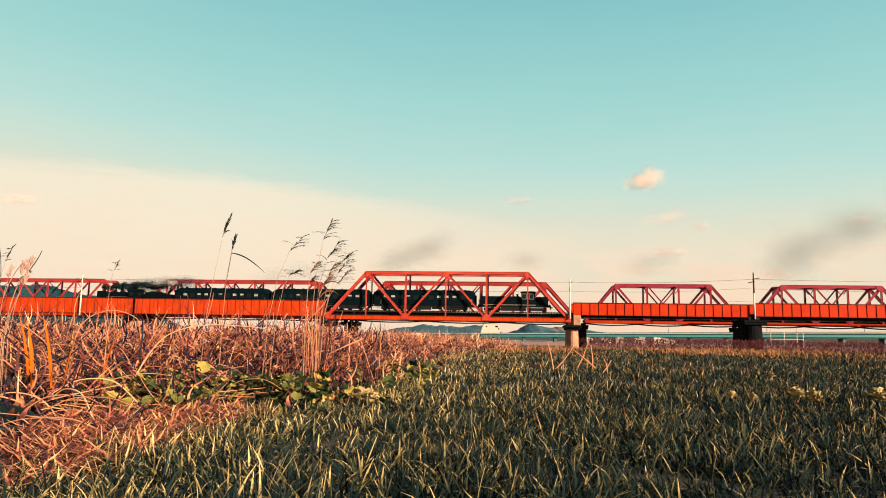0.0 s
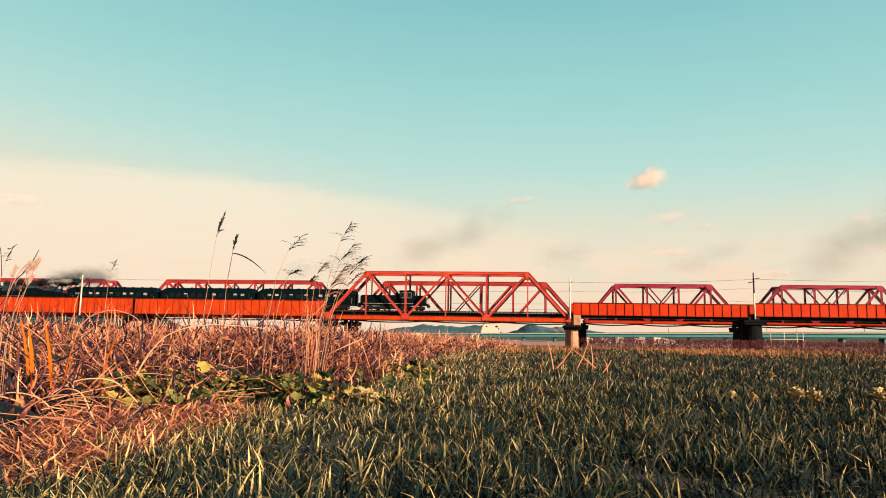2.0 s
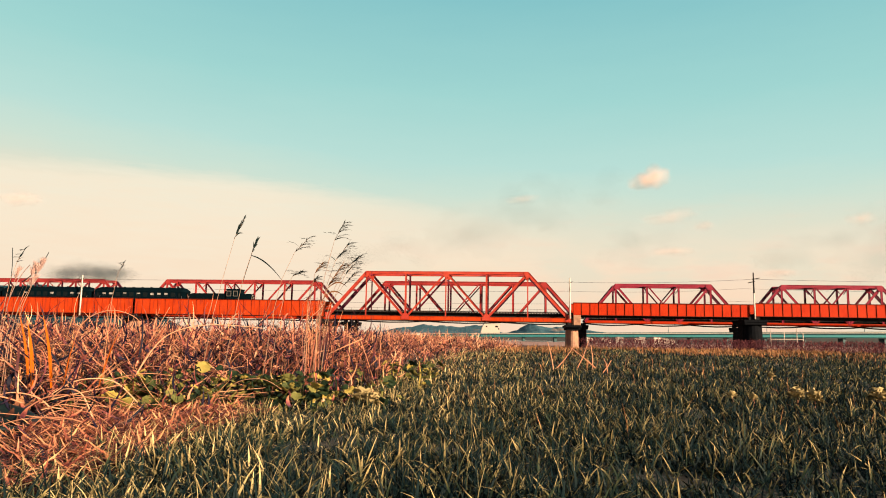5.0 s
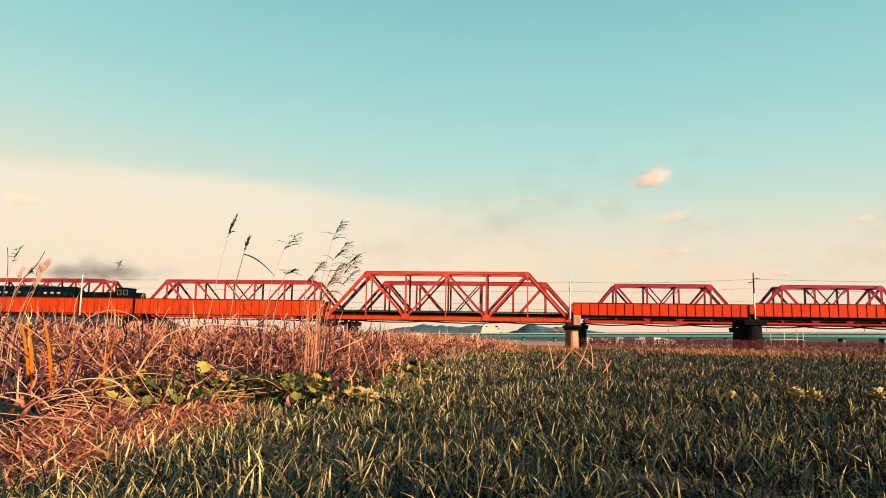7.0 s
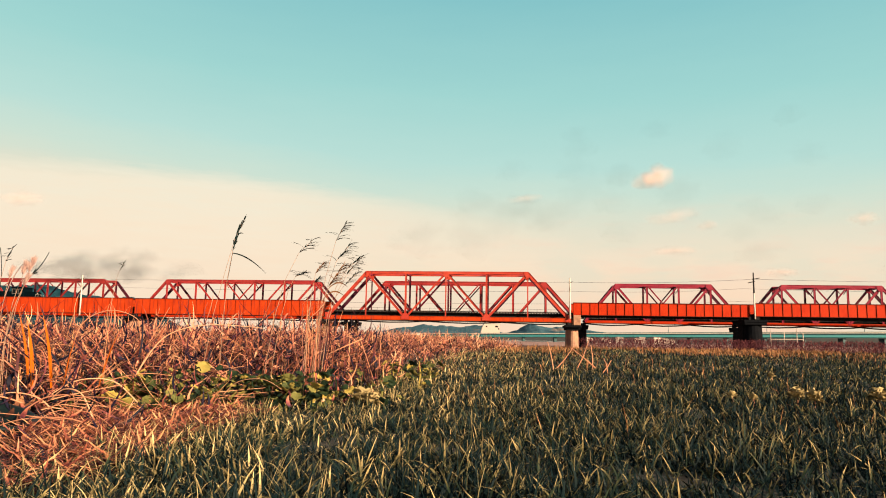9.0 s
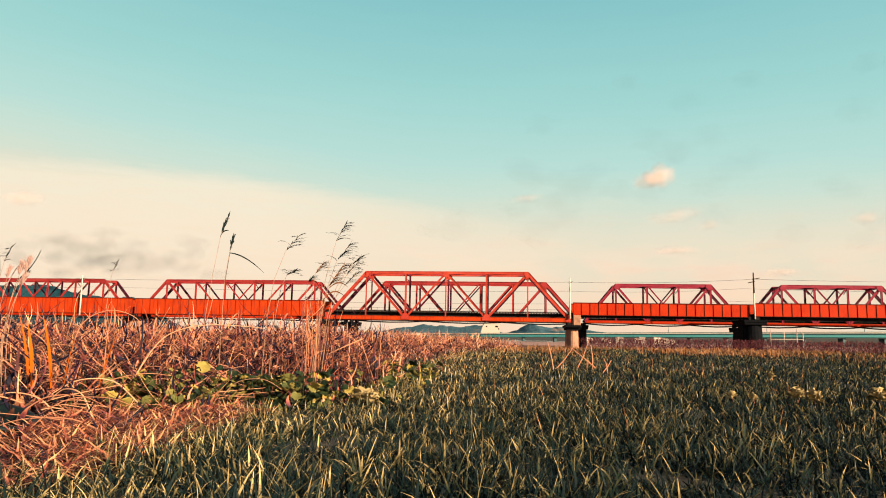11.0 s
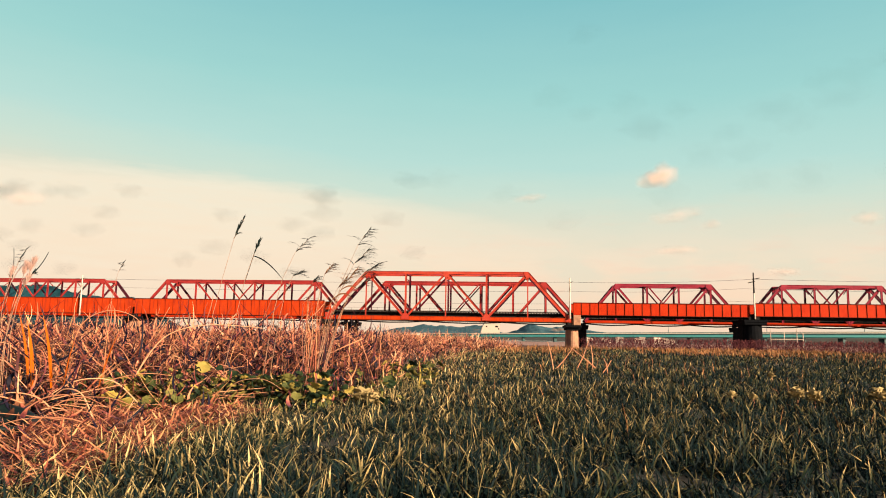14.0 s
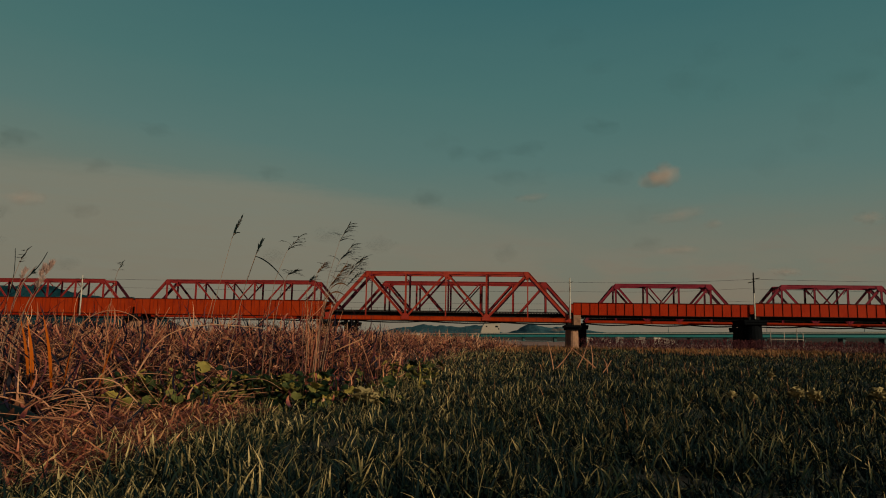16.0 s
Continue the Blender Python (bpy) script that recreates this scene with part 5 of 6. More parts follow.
def build_stems():
    lab = "thick bleached reed stem bent over the dry tangle"
    stem([(-4.35, 8.0, 0.0), (-4.25, 8.0, 0.75), (-3.95, 8.0, 0.98), (-3.65, 8.05, 0.93), (-3.45, 8.1, 0.72)], 0.007, STEM, lab)
    stem([(-3.66, 8.4, 0.45), (-3.5, 8.4, 0.78), (-3.36, 8.4, 1.05)], 0.007, STEM, lab)
    stem([(-2.75, 6.2, 0.35), (-2.55, 6.3, 0.70), (-2.2, 6.4, 0.82), (-1.7, 6.5, 0.80)], 0.006, STEM, lab)
    stem([(-1.15, 9.6, 0.72), (-1.0, 9.3, 0.42), (-0.86, 9.0, 0.12)], 0.009, STEM, lab)
    stem([(-1.1, 9.5, 0.70), (-1.35, 9.4, 0.58), (-1.6, 9.4, 0.46)], 0.008, STEM, lab)
    rnd = random.Random(31)
    for i in range(115):
        d = rnd.uniform(4.5, 9.5)
        x = rnd.uniform(-0.62, -0.30) * d
        if x > float(edge_x(d)) - 0.3:
            continue
        h = float(reed_height(np.array([d]), np.array([x]))[0])
        a, ln = rnd.choice((0.0, math.pi)) + rnd.gauss(0, 0.6), rnd.uniform(0.25, 0.95)
        z0, z1 = h * rnd.uniform(0.05, 0.8), h * rnd.uniform(0.45, 1.1)
        arch = rnd.uniform(-0.04, 0.15)
        stem([(x, d, z0), (x + ln * 0.3 * math.cos(a), d + ln * 0.25 * math.sin(a), z0 + (z1 - z0) * 0.45 + arch), (x + ln * 0.7 * math.cos(a), d + ln * 0.55 * math.sin(a), z0 + (z1 - z0) * 0.8 + arch * 0.9),
              (x + ln * math.cos(a), d + ln * 0.8 * math.sin(a), z1)], rnd.uniform(0.003, 0.0075), STEM, lab)
    # broken stems leaning in the field
    lab = "broken pale reed stem leaning in the green field"
    for x0, x1, d, z0, z1 in ((2.62, 2.48, 16.0, 0.0, 0.67), (2.64, 3.10, 16.0, 0.0, 0.58), (3.62, 3.03, 16.1, 0.08, 0.55), (3.14, 3.44, 16.0, 0.0, 0.70), (3.57, 3.54, 16.2, 0.0, 0.62), (3.50, 3.72, 15.0, 0.0, 0.30), (3.66, 3.58, 15.1, 0.0, 0.34)):
        stem([(x0, d, z0), ((x0 + x1) / 2 + 0.02, d, (z0 + z1) * 0.5), (x1, d, z1)], 0.016, STEM, lab)
    # ochre leaves standing in the tangle
    for x, d, h, lean in ((-3.55, 6.0, 0.85, -0.05), (-3.38, 6.0, 0.92, -0.10), (-3.22, 5.9, 0.72, 0.03), (-3.02, 6.1, 0.80, 0.16), (-3.70, 6.2, 0.95, -0.12)):
        rng = np.random.default_rng(int(h * 100))
        v, q, t = ribbons(np.array([[x, d, 0.25]]), np.array([0.1 if lean > 0 else 3.0]), np.array([h - 0.25]), np.array([abs(lean)]), np.array([0.25]), np.array([0.045]), 6, rng, 0.2)
        tagged(new("ochre_reed", grid_mesh("ochre_reed", v, q, OCHRE, t)), "broad ochre-yellow reed leaf standing in the tangle", "leaf", "ochre leaves")


def leaf_mesh(seed, size, material=None):
    """A broad toothed leaf, cupped along its midrib and wavy at its edge."""
    n, m = 11, 4
    verts, faces = [], []
    off = Vector((seed * 2.3, 0, 0))
    for i in range(n + 1):
        s = i / n
        half = size * 0.66 * (math.sin(math.pi * min(1.0, 0.08 + 0.92 * s)) ** 0.6) * (0.62 + 0.38 * abs(math.sin(s * 3.3 * math.pi + seed * 0.4)))
        for j in range(m + 1):
            f = -1 + 2 * j / m
            z = 0.16 * size * f * f - 0.32 * size * (s - 0.35) ** 2 + 0.22 * size * noise.noise(Vector((s * 4, f * 2, 0)) + off)
            verts.append((s * size, f * half, z))
    for i in range(n):
        for j in range(m):
            a = i * (m + 1) + j
            faces.append((a, a + m + 1, a + m + 2, a + 1))
    return mesh_of("leaf", verts, faces, material or WEED, True)


def build_weeds():
    """Clumps of broad-leaved green weed at the foot of the tangle."""
    rnd = random.Random(77)
    meshes = [leaf_mesh(i, 1.0) for i in range(4)]
    spots = [(-2.5, 7.0), (-2.2, 6.6), (-1.95, 7.1), (-1.7, 6.8), (-2.3, 7.7), (-1.55, 7.5), (-2.85, 7.3), (-1.4, 6.9), (-1.95, 7.9), (-2.6, 6.0), (-2.9, 6.7), (-2.65, 6.5), (-2.35, 6.25), (-2.25, 7.2), (-1.8, 7.4),
             (-1.05, 9.2), (-0.7, 9.9), (-0.45, 10.6), (-0.85, 11.4), (-0.2, 11.8), (-0.62, 7.1), (-3.3, 6.2), (-3.05, 6.6), (-0.3, 9.4), (-1.3, 7.05), (-1.12, 7.3)]
    for x, d in spots:
        th = thing("broadleaf_weed", pose(x, d, 0.0), "leafy green weed with broad toothed leaves among dry reeds", "weed", "broad-leaved weeds")
        tall = rnd.uniform(0.26, 0.44) if d > 6.3 else rnd.uniform(0.12, 0.25)
        part("stem", tube(bmesh.new(), [(0, 0, 0), (0.02, 0, tall * 0.6), (0.0, 0.01, tall)], [0.012, 0.01, 0.005], 6), WEED, th)
        for k in range(rnd.randint(24, 34) if x < -1.2 else rnd.randint(13, 18)):
            o = new("leaf", meshes[rnd.randrange(4)])
            o.parent = th
            a = rnd.uniform(0, 360)
            z = tall * rnd.uniform(0.15, 1.0)
            s = rnd.choice((0.045, 0.065, 0.085, 0.11)) * rnd.uniform(0.85, 1.25)
            r = rnd.uniform(0.02, 0.26)
            o.matrix_basis = pose(r * math.cos(radians(a)), r * math.sin(radians(a)), z, rnd.uniform(-45, 45), rnd.uniform(-60, 50), a) @ Matrix.Scale(s, 4)


def build_tufts():
    """Withered curled leaf heads that catch the light in the field."""
    rng = np.random.default_rng(41)
    curled = [leaf_mesh(i + 9, 1.0, TUFT) for i in range(4)]
    for x, d, h, r, n in ((4.18, 8.1, 0.25, 0.10, 22), (4.22, 7.8, 0.23, 0.10, 22), (5.03, 7.95, 0.25, 0.11, 24), (3.42, 8.1, 0.22, 0.07, 10), (3.62, 8.0, 0.19, 0.06, 9), (6.06, 12.6, 0.24, 0.08, 10), (-0.80, 7.2, 0.16, 0.12, 18), (-0.66, 7.1, 0.13, 0.10, 12)):
        th = thing("withered_tuft", pose(x, d, 0.0), "withered yellow curled leaf tuft in the grass", "plant", "withered tufts")
        for k in range(n):
            o = new("leaf", curled[k % 4])
            o.parent = th
            tilt = -80 + 95 * (k / n)
            o.matrix_basis = pose(0, 0, h * 0.5, rng.uniform(-25, 25), tilt + rng.uniform(-12, 12), k * 137.5) @ Matrix.Scale(r * rng.uniform(0.9, 1.35), 4)
        part("stem", tube(bmesh.new(), [(0, 0, -0.02), (0.01, 0, h * 0.3), (0, 0, h * 0.6)], [0.008, 0.007, 0.004], 6), STEM, th)


TUFT = leaf_material("withered_tuft_leaf", [(0.0, (0.20, 0.16, 0.08)), (0.7, (0.43, 0.34, 0.165))], 0.6, 0.15, 25, True)


def build_sheet():
    """A dark plastic trough half buried in straw at the edge of the tangle."""
    bm = bmesh.new()
    rings = []
    for r, z in ((0.30, 0.0), (0.33, 0.16), (0.36, 0.21), (0.38, 0.215), (0.385, 0.195), (0.35, 0.15), (0.30, 0.03)):
        rings.append([bm.verts.new((1.5 * r * math.cos(a), r * math.sin(a), z)) for a in [i * math.tau / 32 for i in range(32)]])
    order = [rings[6], rings[5], rings[4], rings[3], rings[2], rings[1], rings[0]]
    for a, b in zip(order, order[1:]):
        for i in range(32):
            bm.faces.new((a[i], a[(i + 1) % 32], b[(i + 1) % 32], b[i]))
    bm.faces.new(rings[0])
    solo("plastic_trough", bm, plain("dark_teal_plastic", (0.005, 0.013, 0.015), (0.003, 0.008, 0.010), 0.5, 3.0, spec=0.2), pose(-3.42, 4.8, 0.0, 5, 11, 6), "dark teal plastic trough lying among straw", "trough", smooth=True)


# ---- across the river ----
def build_road_bridge():
    a, b = Vector((-12, 438, 0)), Vector((262, 351, 0))
    za, zb = (0.25, 0.6, 1.8, 2.15, 2.45, 2.7), (4.2, 4.7, 6.5, 7.0, 7.5, 7.8)
    th = thing("road_bridge", ORIGIN, "long teal steel road bridge in the distance", "bridge")

    def run(name, k0, k1, off, w, material):
        d = (b - a).normalized()
        s = Vector((-d.y, d.x, 0))
        bm = bmesh.new()
        v = [bm.verts.new(p + s * (off + q * w / 2) + Vector((0, 0, z))) for p, zz in ((a, za), (b, zb)) for q in (-1, 1) for z in (zz[k0], zz[k1])]
        for f in ((0, 1, 3, 2), (4, 6, 7, 5), (0, 4, 5, 1), (2, 3, 7, 6), (1, 5, 7, 3), (0, 2, 6, 4)):
            bm.faces.new([v[i] for i in f])
        part(name, bm, material, th)
    # dark strip in place of the shade below the girder
    run("under_girder_shade", 0, 1, 0.0, 7.0, TEAL_DARK)
    run("girder", 1, 2, 0.0, 8.0, TEAL)
    run("deck_edge", 2, 3, 0.0, 9.4, TEAL_DARK)
    run("kerb", 3, 4, 0.0, 9.0, CONCRETE)
    run("railing", 4, 5, 0.0, 9.3, TEAL_DARK)
    for i in range(15):
        p = a.lerp(b, (i + 0.4) / 15)
        z = za[0] + (zb[0] - za[0]) * (i + 0.4) / 15 + 0.05
        part("pier", boxed(p.x - 0.7, p.x + 0.7, p.y - 2.5, p.y + 2.5, -1.5, z), TEAL_DARK, th)
    for f in (0.30, 0.52, 0.70, 0.865):
        p = a.lerp(b, f)
        z = za[5] + (zb[5] - za[5]) * f
        part("lamp_post", tube(bmesh.new(), [(p.x, p.y, z), (p.x, p.y, z + 3.4)], [0.18, 0.12], 6), TEAL_DARK, th)


def house(x, y, w, d, h, z, roof, material, label):
    th = thing("house", pose(x, y, z, 0, 0, roof * 40), label, "house", "far houses")
    part("wall", boxed(-w / 2, w / 2, -d / 2, d / 2, -1, h), material, th)
    part("roof", extrude_x(bmesh.new(), [(-d / 2 - 0.3, h), (0, h + h * roof), (d / 2 + 0.3, h)][::-1], -w / 2 - 0.3, w / 2 + 0.3), ROOF_TILE, th)
    for i in range(2):
        xx = -w / 4 + i * w / 2
        part("window", boxed(xx - 0.6, xx + 0.6, -d / 2 - 0.03, -d / 2 + 0.05, h * 0.4, h * 0.75), GLASS_DARK, th)


ROOF_TILE = plain("grey_roof_tile", (0.20, 0.17, 0.16), (0.12, 0.10, 0.10), 0.8, 0.8)


def build_far_shore():
    th = thing("factory_building", pose(62, 900, 5.6), "large cream-white building with a sloping side on the far bank", "building")
    part("wall", prism(bmesh.new(), [(-13, -10), (14, -10), (14, 12.5), (-6.5, 12.5), (-9.5, 7)], -10, 10), WHITE, th)
    part("roof", boxed(-6.5, 14.4, -10.3, 10.3, 12.52, 13.2), CREAM, th)
    for x0, x1, z0, z1 in ((-4.5, -2.5, 8.5, 10.2), (8.0, 11.5, 8.3, 10.4), (11.9, 13.2, 5.5, 7.4)):
        part("window", boxed(x0, x1, -10.06, -9.95, z0, z1), GLASS_DARK, th)
    house(90, 905, 9, 8, 3.2, 2.2, 0.4, WHITE, "small white house on the far bank")
    house(124, 880, 10, 8, 2.6, 2.0, 0.8, WHITE, "white house with a steep gable on the far bank")
    for x, y, w, z in ((-62, 960, 8, 2.6), (-38, 980, 16, 2.6), (-18, 950, 6, 2.4), (5, 970, 11, 2.5), (28, 940, 7, 2.3), (104, 930, 6, 2.2), (-90, 970, 7, 2.6), (140, 900, 7, 1.8)):
        house(x, y, w, 9, 2.4, z, 0.45, WHITE if w != 11 else CREAM, "low white house among others on the far bank")
    # the shore that they stand on
    bm = bmesh.new()
    rows = [(840, -1.2), (870, 1.6), (940, 2.4), (1100, 3.0), (1500, 3.0), (2300, 2.0)]
    cols = [-500, -300, -150, 0, 80, 150, 260, 240, 700]
    g = [[bm.verts.new((x, y, z * (1 if x < 150 else 0.6) + noise.noise((x * 0.02, y * 0.02, 0)) * 0.8)) for x in cols] for y, z in rows]
    for ra, rb in zip(g, g[1:]):
        for i in range(len(cols) - 1):
            bm.faces.new((ra[i], ra[i + 1], rb[i + 1], rb[i]))
    solo("far_bank", bm, plain("far_bank_turf", (0.13, 0.11, 0.085), (0.07, 0.075, 0.065), 0.95, 0.05), ORIGIN, "low far river bank with dull winter turf", "ground", kind="structure", smooth=True)
    # a dark levee behind the road bridge
    bm = bmesh.new()
    g = []
    for i in range(41):
        x = 5 + i * 11
        top = 0.6 + 6.0 * min(max((x - 30) / 330, 0), 1) + 0.5 * noise.noise((x * 0.07, 0, 0))
        g.append([bm.verts.new((x, y, z)) for y, z in ((540, -1.2), (552, top * 0.7), (562, top), (580, top), (600, -1.2))])
    for ra, rb in zip(g, g[1:]):
        for i in range(4):
            bm.faces.new((ra[i], rb[i], rb[i + 1], ra[i + 1]))
    solo("levee", bm, plain("levee_turf", (0.030, 0.032, 0.030), (0.014, 0.017, 0.018), 0.95, 0.2), ORIGIN, "dark grassy levee beyond the road bridge", "ground", kind="structure", smooth=True)
    # the river under the road bridge
    k = Mat("river_water", 0.08, 0, 0.5).color((0.010, 0.028, 0.034))
    k.bump(k.noise(0.6, 3, 0.5, (0.35, 1, 1)), 0.10, 0.05)
    river = new("river", mesh_of("river", [(-300, 345, -0.93), (700, 345, -0.93), (700, 842, -0.93), (-300, 842, -0.93)], [(0, 1, 2, 3)], k.m))
    tagged(river, "calm dark teal river water beyond the flat", "water", kind="structure")
    # small pale sheds on the flat
    rnd = random.Random(3)
    for i in range(13):
        x, y = 70 + i * 3.5 + rnd.uniform(-1, 1), 330 + rnd.uniform(-8, 8)
        w, h = rnd.uniform(1.8, 4.2), rnd.uniform(2.0, 3.0)
        sh = thing("shed", pose(x, y, -1.0, 0, 0, rnd.uniform(-20, 20)), "small pale garden shed on the river flat", "shed", "sheds on the flat")
        part("wall", boxed(-w / 2, w / 2, -1.2, 1.2, 0, h), WHITE if rnd.random() < 0.6 else CREAM, sh)
        part("roof", prism(bmesh.new(), [(-w / 2 - 0.15, h), (w / 2 + 0.15, h), (w / 2 + 0.15, h + 0.15), (-w / 2 - 0.15, h + 0.4)], -1.4, 1.4), ROOF_TILE, sh)
        part("door", boxed(-0.45, 0.45, -1.23, -1.15, 0.0, h * 0.8), IRON, sh)
    # white posts of a sports ground
    gp = thing("goal_frame", pose(0, 200, -1.0), "white painted metal goal posts with a crossbar", "goal posts")
    for px, top in ((96.4, 6.5), (100.4, 4.8), (104.1, 6.5), (105.9, 4.6)):
        part("post", tube(bmesh.new(), [(px, 0, 0), (px, 0, top)], 0.12, 8), WHITE, gp)
    part("crossbar", tube(bmesh.new(), [(96.4, 0, 2.6), (105.9, 0, 2.7)], 0.08, 8), WHITE, gp)


# ---- vapour in the air ----
def vapour(name, size, material, seed, m, label, group, shells=6, lump=1.0):
    ob = new(name, puff_mesh(name, size, material, seed, shells, lump))
    ob.matrix_basis = m
    return tagged(ob, label, "smoke" if name == "smoke_puff" else "cloud", group)


def build_smoke():
    """Each entry: the puff and its way, as (seconds, along, height) over the rails."""
    out = []

    def add(size, material, seed, v, way, label):
        out.append((vapour("smoke_puff", size, material, seed, on_bridge(way[0][1], v, way[0][2]), label, "smoke of the train", 4 if material is SMOKE_THIN else 6), v, way))
    # dark smoke lying back over the running engine
    rnd = random.Random(19)
    for i in range(26):
        f = i / 25
        du, z, s = -86.4 + 13.5 * f + rnd.uniform(-0.3, 0.3), 9.7 + 0.9 * f ** 0.6 + rnd.uniform(-0.35, 0.35), rnd.uniform(0.55, 0.95) * (0.7 + 0.5 * f)
        add((1.1 * s, 0.9 * s, 0.85 * s), SMOKE_DENSE, i, 0.4 + rnd.uniform(-0.4, 0.4), [(0, du, z), (1.5, du - 17.4 + 1.2 * f, z + 0.3), (2.5, du - 28.2 + 5.0 * f, z + 0.7), (16, du - 186 + 4 * f, z + 1.5)], "dark coal smoke billowing back over the locomotive")
    for i, (du, z) in enumerate(((-74.0, 10.8), (-71.5, 10.9))):
        add((1.8, 1.1, 0.7), STEAM, 30 + i, 0.2, [(0, du, z), (2, du - 23.7, z + 0.2), (16, du - 191, z + 0.3)], "white steam drifting over the tender")
    # smoke that hangs where the engine has gone by
    rnd = random.Random(9)
    for i in range(42):
        f = i / 41
        t1 = 0.15 + 1.35 * f
        u0, z0 = -67.0 - 17.0 * f, 10.9 - 0.7 * f
        u1, z1, drift = -87.0 - 15.5 * f + rnd.uniform(-1, 1), 11.7 + rnd.uniform(-0.8, 1.5), rnd.uniform(0.1, 2.2)
        t2 = t1 + 1.1
        add((2.8 + 0.6 * (i % 3), 2.0, 1.6), SMOKE_MID, 10 + i, 0.6 + 0.1 * i,
            [(0, u0, z0), (t1, u0 - 11.95 * t1 + 0.6, z0 + 0.2), (t2, u1, z1), (4.2, u1 + drift * (4.2 - t2), z1 + 1.0), (9, u1 + (drift * 1.5 - 1.0) * (9 - t2) + rnd.uniform(-6, 8), z1 + rnd.uniform(0.5, 4.2)), (16, u1 + (drift * 3.2 - 3.0) * (16 - t2) + rnd.uniform(-120, 120), z1 + rnd.uniform(1.0, 36.0))], "grey smoke hanging over the rails behind the train")

    def plume(seed, count, start, end, size, fly, spread, loose, label):
        """A drifting plume: its puffs start close together and scatter as they rise."""
        r = random.Random(seed)
        for i in range(count):
            f = (i + 0.5) / count
            u = start[0] + (end[0] - start[0]) * f + r.uniform(-1.2, 1.2) * loose
            z = start[1] + (end[1] - start[1]) * f + r.uniform(-0.9, 0.9) * loose
            du, dz = fly[0] + spread * (f - 0.5) + r.uniform(-0.5, 0.5) * spread, fly[1] * (0.5 + f) + r.uniform(-0.2, 0.2) * spread
            k = r.uniform(0.8, 1.25)
            add((size[0] * k, 2.0, size[1] * k), SMOKE_THIN, seed + i, 2.5 + 0.15 * i, [(0, u, z), (4, u + du * 4, z + dz * 4), (9, u + du * 10 + r.uniform(-7, 9), z + dz * 9 + r.uniform(-1.5, 3.5)), (16, u + du * 22 + r.uniform(-40, 60), z + dz * 24 + r.uniform(-3, 22))], label)
    plume(100, 9, (-52, 12.6), (-40, 14.0), (3.6, 2.0), (3.2, 0.8), 1.6, 1.0, "thin haze of smoke drifting away downwind")
    plume(120, 24, (-26, 14.9), (-14.5, 20.4), (3.6, 2.3), (3.9, 1.5), 3.4, 1.3, "old smoke plume drifting up and thinning out")
    plume(150, 40, (49, 15.0), (72, 27.0), (4.6, 3.0), (5.2, 0.8), 3.0, 2.7, "old smoke plume drifting up and thinning out")
    plume(180, 8, (24, 15.4), (30, 16.6), (3.6, 1.8), (5.6, 0.5), 1.4, 1.0, "old smoke plume drifting up and thinning out")
    plume(190, 6, (0, 16.0), (4, 17.0), (3.4, 1.9), (3.8, 0.7), 1.6, 1.0, "old smoke plume drifting up and thinning out")
    return out


def build_clouds():
    out = []
    for x, z, sx, sz, tilt, material, seed, drift in ((584, 474, 46, 28, -12, CLOUD, 1, 46), (620, 488, 46, 38, -12, CLOUD, 2, 46), (222, 411, 52, 15, -6, CLOUD_THIN, 3, 40),
                                                (668, 366, 84, 24, -8, CLOUD_THIN, 4, 38), (768, 341, 30, 16, -4, CLOUD_THIN, 5, 38), (676, 262, 66, 16, 0, CLOUD_THIN, 6, 30),
                                                (-1275, 388, 70, 26, 4, CLOUD_THIN, 7, 20), (990, 205, 52, 16, 0, CLOUD_THIN, 8, 24), (1240, 370, 50, 22, 0, CLOUD_THIN, 9, 30)):
        m = pose(x, 2000, z, 0, tilt, 0)
        out.append((vapour("cloud", (sx, 24, sz), material, 80 + seed, m, "small pinkish cumulus puff drifting in the sky" if material is CLOUD else "faint thin pinkish cloud wisp", "small clouds", 12, 0.55), x, z, tilt, drift))
    return out


# ---- the place ----
build_backdrop()
build_ground()
build_hill(-420, 760, 2500, [(-420, 0), (-330, 20), (-250, 16), (-120, 38), (-40, 46), (60, 40), (140, 46), (230, 20), (330, 52), (420, 42), (520, 38), (640, 22), (760, 0)], 500, "distant wooded hills across the river, haze painted in blue-green", HILL)
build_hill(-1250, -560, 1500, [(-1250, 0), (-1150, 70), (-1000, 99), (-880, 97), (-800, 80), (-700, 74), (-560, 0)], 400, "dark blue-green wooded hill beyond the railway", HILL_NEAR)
build_bridges()
build_poles()
VEHICLES = [(steam_engine(-82.2), -82.2), (tender(-73.6), -73.6), (coach(-59.6, 1), -59.6), (coach(-38.6, 2), -38.6), (coach(-17.7, 3), -17.7), (diesel(0.0), 0.0)]
build_field()
build_reedbed()
build_scrub()
build_road_bridge()
build_far_shore()
build_weeds()
build_tufts()
build_stems()
build_sheet()
REEDS = build_reeds()
SMOKE = build_smoke()
CLOUDS = build_clouds()

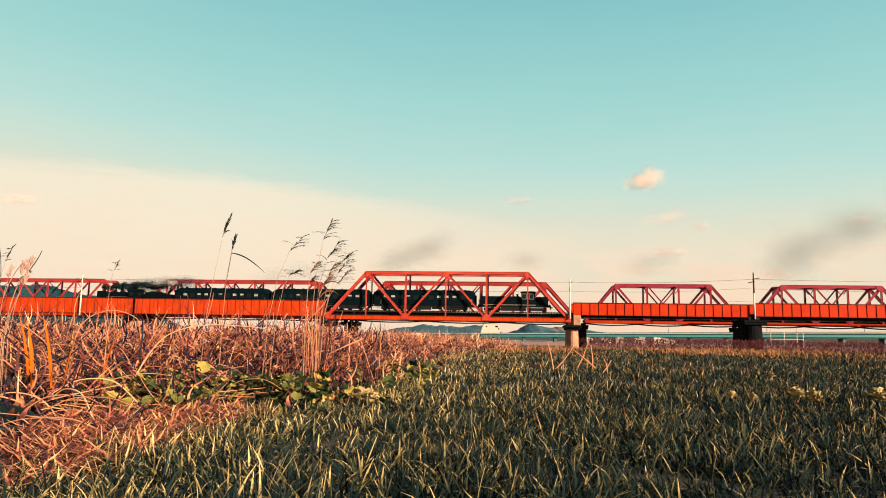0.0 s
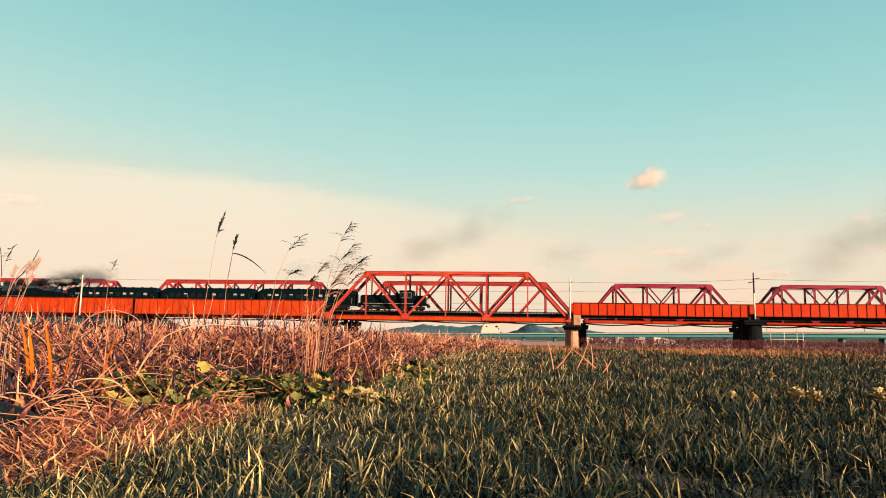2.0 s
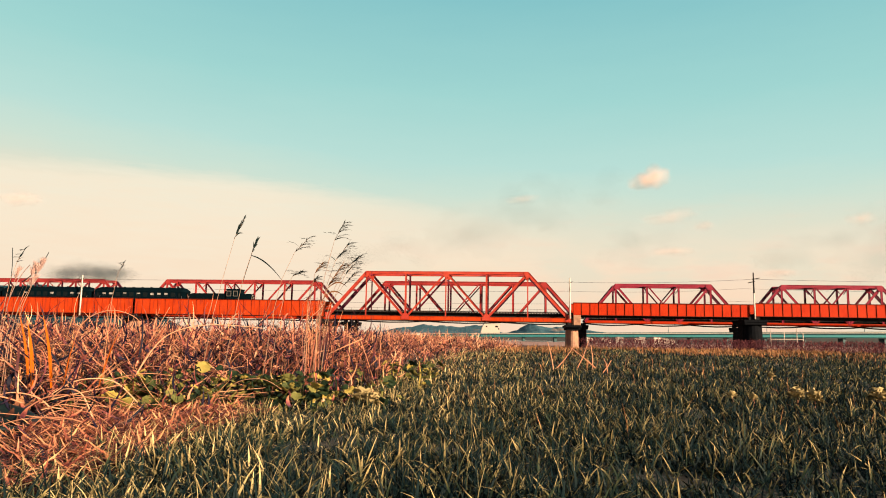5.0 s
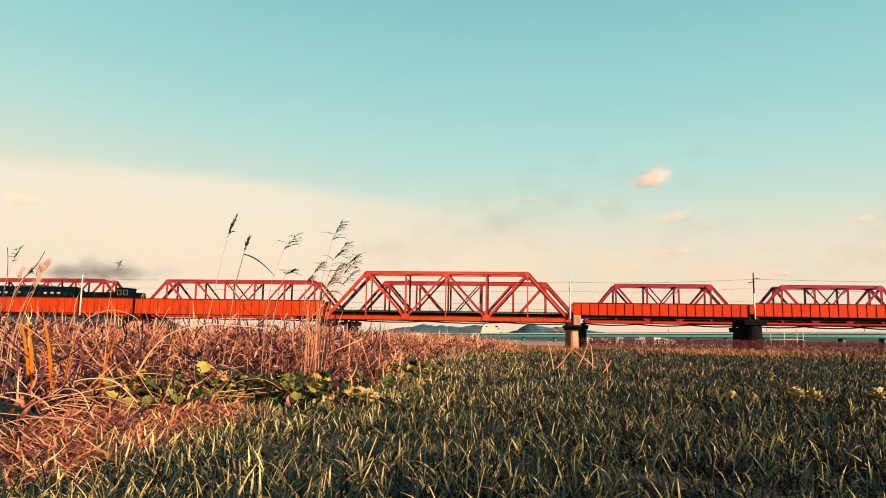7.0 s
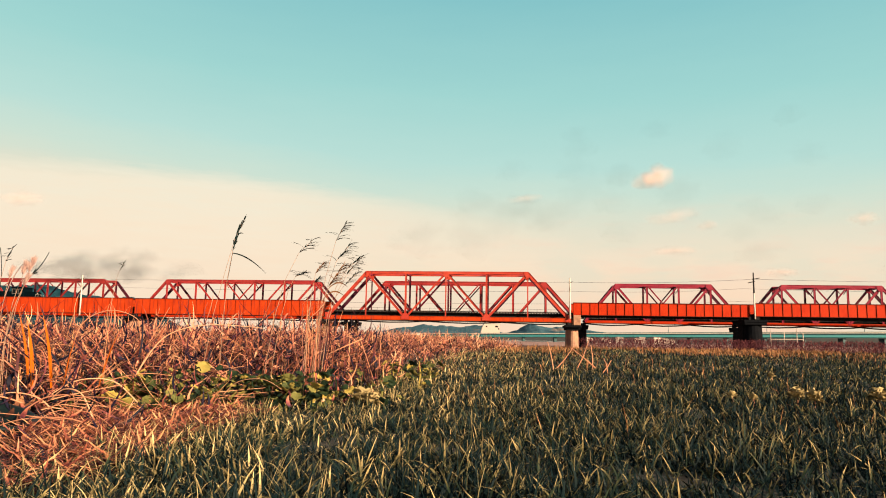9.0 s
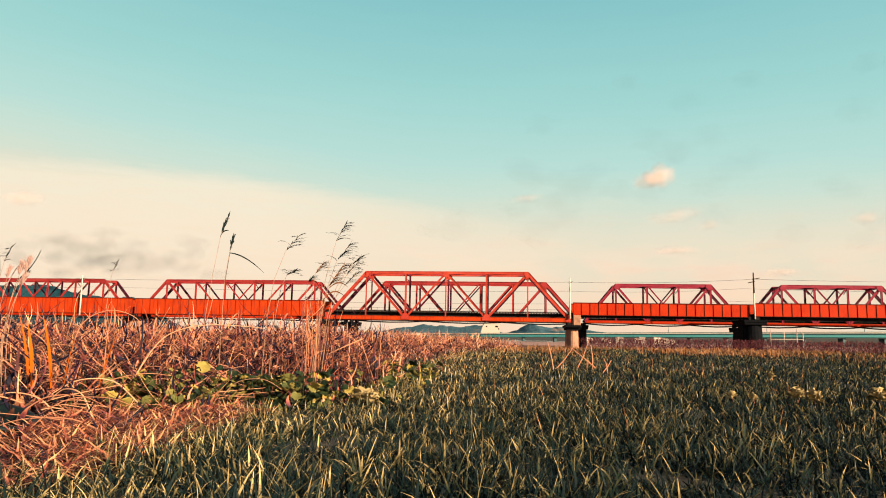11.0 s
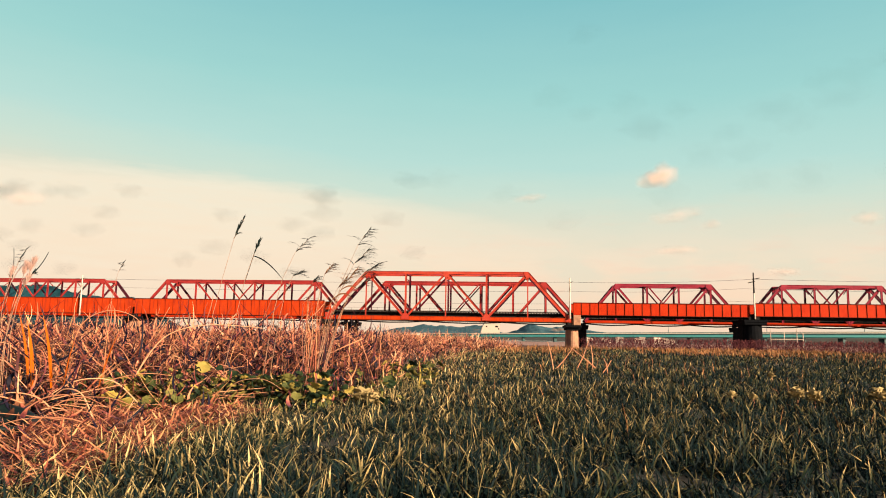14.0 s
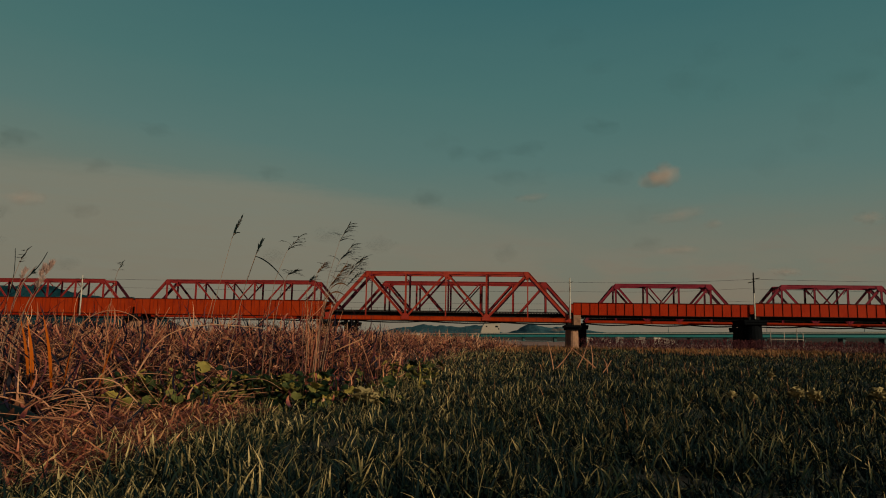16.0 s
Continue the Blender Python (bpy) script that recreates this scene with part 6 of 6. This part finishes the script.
# how far, in degrees, the wind leans each reed from its rest, at half-second steps and across the unseen stretches
TIMES = [0.0, 0.5, 1.0, 1.5, 2.0, 2.5, 3.0, 3.5, 4.0, 6.5, 7.0, 7.5, 8.0, 8.5, 9.0, 11.5, 12.0, 12.5, 13.0, 13.5, 14.0, 14.5, 15.0, 15.5, 16.0]
SWAY_A = [-1.9, -3.2, -5.7, -2.0, -4.0, -0.7, 2.2, 3.9, 1.9, 3.2, -0.2, 0.8, -0.2, -3.8, 2.5, -3.2, -2.9, -3.5, 2.9, 2.9, 2.2, 2.2, 5.2, 3.9, 1.5]
SWAY_B = [-3.9, -3.5, -0.8, -6.2, -3.5, 4.2, 0.4, -2.9, 3.9, 2.3, 0.8, 0.4, -1.6, -4.3, -3.5, -4.7, -4.7, -5.1, -3.1, 0.8, 4.7, 0.0, -1.6, 3.5, 5.5]
SWAY_C = [1.0, 0.4, -5.5, -0.6, 0.4, -3.6, 5.5, -1.0, 0.4, 3.8, -1.4, -3.4, -1.8, -2.4, 4.6, -1.8, -2.4, 2.0, 2.4, 0.0, 3.2, 5.5, -0.6, 5.7, 0.0]
SWAY_D = [-2.8, -0.7, 1.7, 3.3, 3.3, 6.7, 4.7, -0.7, 0.3, 1.4, 0.3, -1.4, 2.7, 2.7, 1.7, 2.0, 5.7, 3.0, 5.0, 8.6, 9.6, 4.7, 0.7, 4.0, 3.0]
SWAY_J = [-4.0, -6.3, -10.0, 0.0, -1.6, -5.0, 3.0, 0.0, 0.0, 2.0, 2.5, 0.0, -0.4, -3.7, -3.3, -5.0, 0.5, 0.0, 0.3, 0.0, -3.0, 3.0, 6.0, 6.5, 4.0]
SWAY = {"j": SWAY_J, "a": SWAY_A, "b": SWAY_B, "c": SWAY_C, "d": SWAY_D}
FOLLOW = {"c2": ("c", 0.8), "e": ("d", 0.9), "g": ("d", 0.8), "f": ("d", 0.5), "h": ("b", 0.6), "i": ("a", 0.6), "k": ("j", 0.95), "r": ("j", 0.8), "s": ("j", 0.7), "l": ("a", 0.6), "m": ("c", 0.6), "n": ("d", 0.95), "o": ("d", 0.75), "p": ("d", 0.6), "q": ("d", 0.85)}


# ---- what moves ----
def motions():
    for ob, u in VEHICLES:
        walk(ob, [(0.0, on_bridge(u, 0, RAIL_Z)), (8.0, on_bridge(u - 95.6, 0, RAIL_Z)), (16.0, on_bridge(u - 191.2, 0, RAIL_Z))])
    for key, ob in REEDS.items():
        source, share = FOLLOW.get(key, (key, 1.0))
        at = ob.matrix_basis.translation.copy()
        walk(ob, [(t, pose(at.x, at.y, at.z, 0, lean * share, 0)) for t, lean in zip(TIMES, SWAY[source])])
    for ob, v, way in SMOKE:
        walk(ob, [(t, on_bridge(u, v, z)) for t, u, z in way])
    for ob, x, z, tilt, drift in CLOUDS:
        walk(ob, [(0.0, pose(x, 2000, z, 0, tilt, 0)), (16.0, pose(x + drift, 2000, z + drift * 0.2, 0, tilt, 0))])


motions()
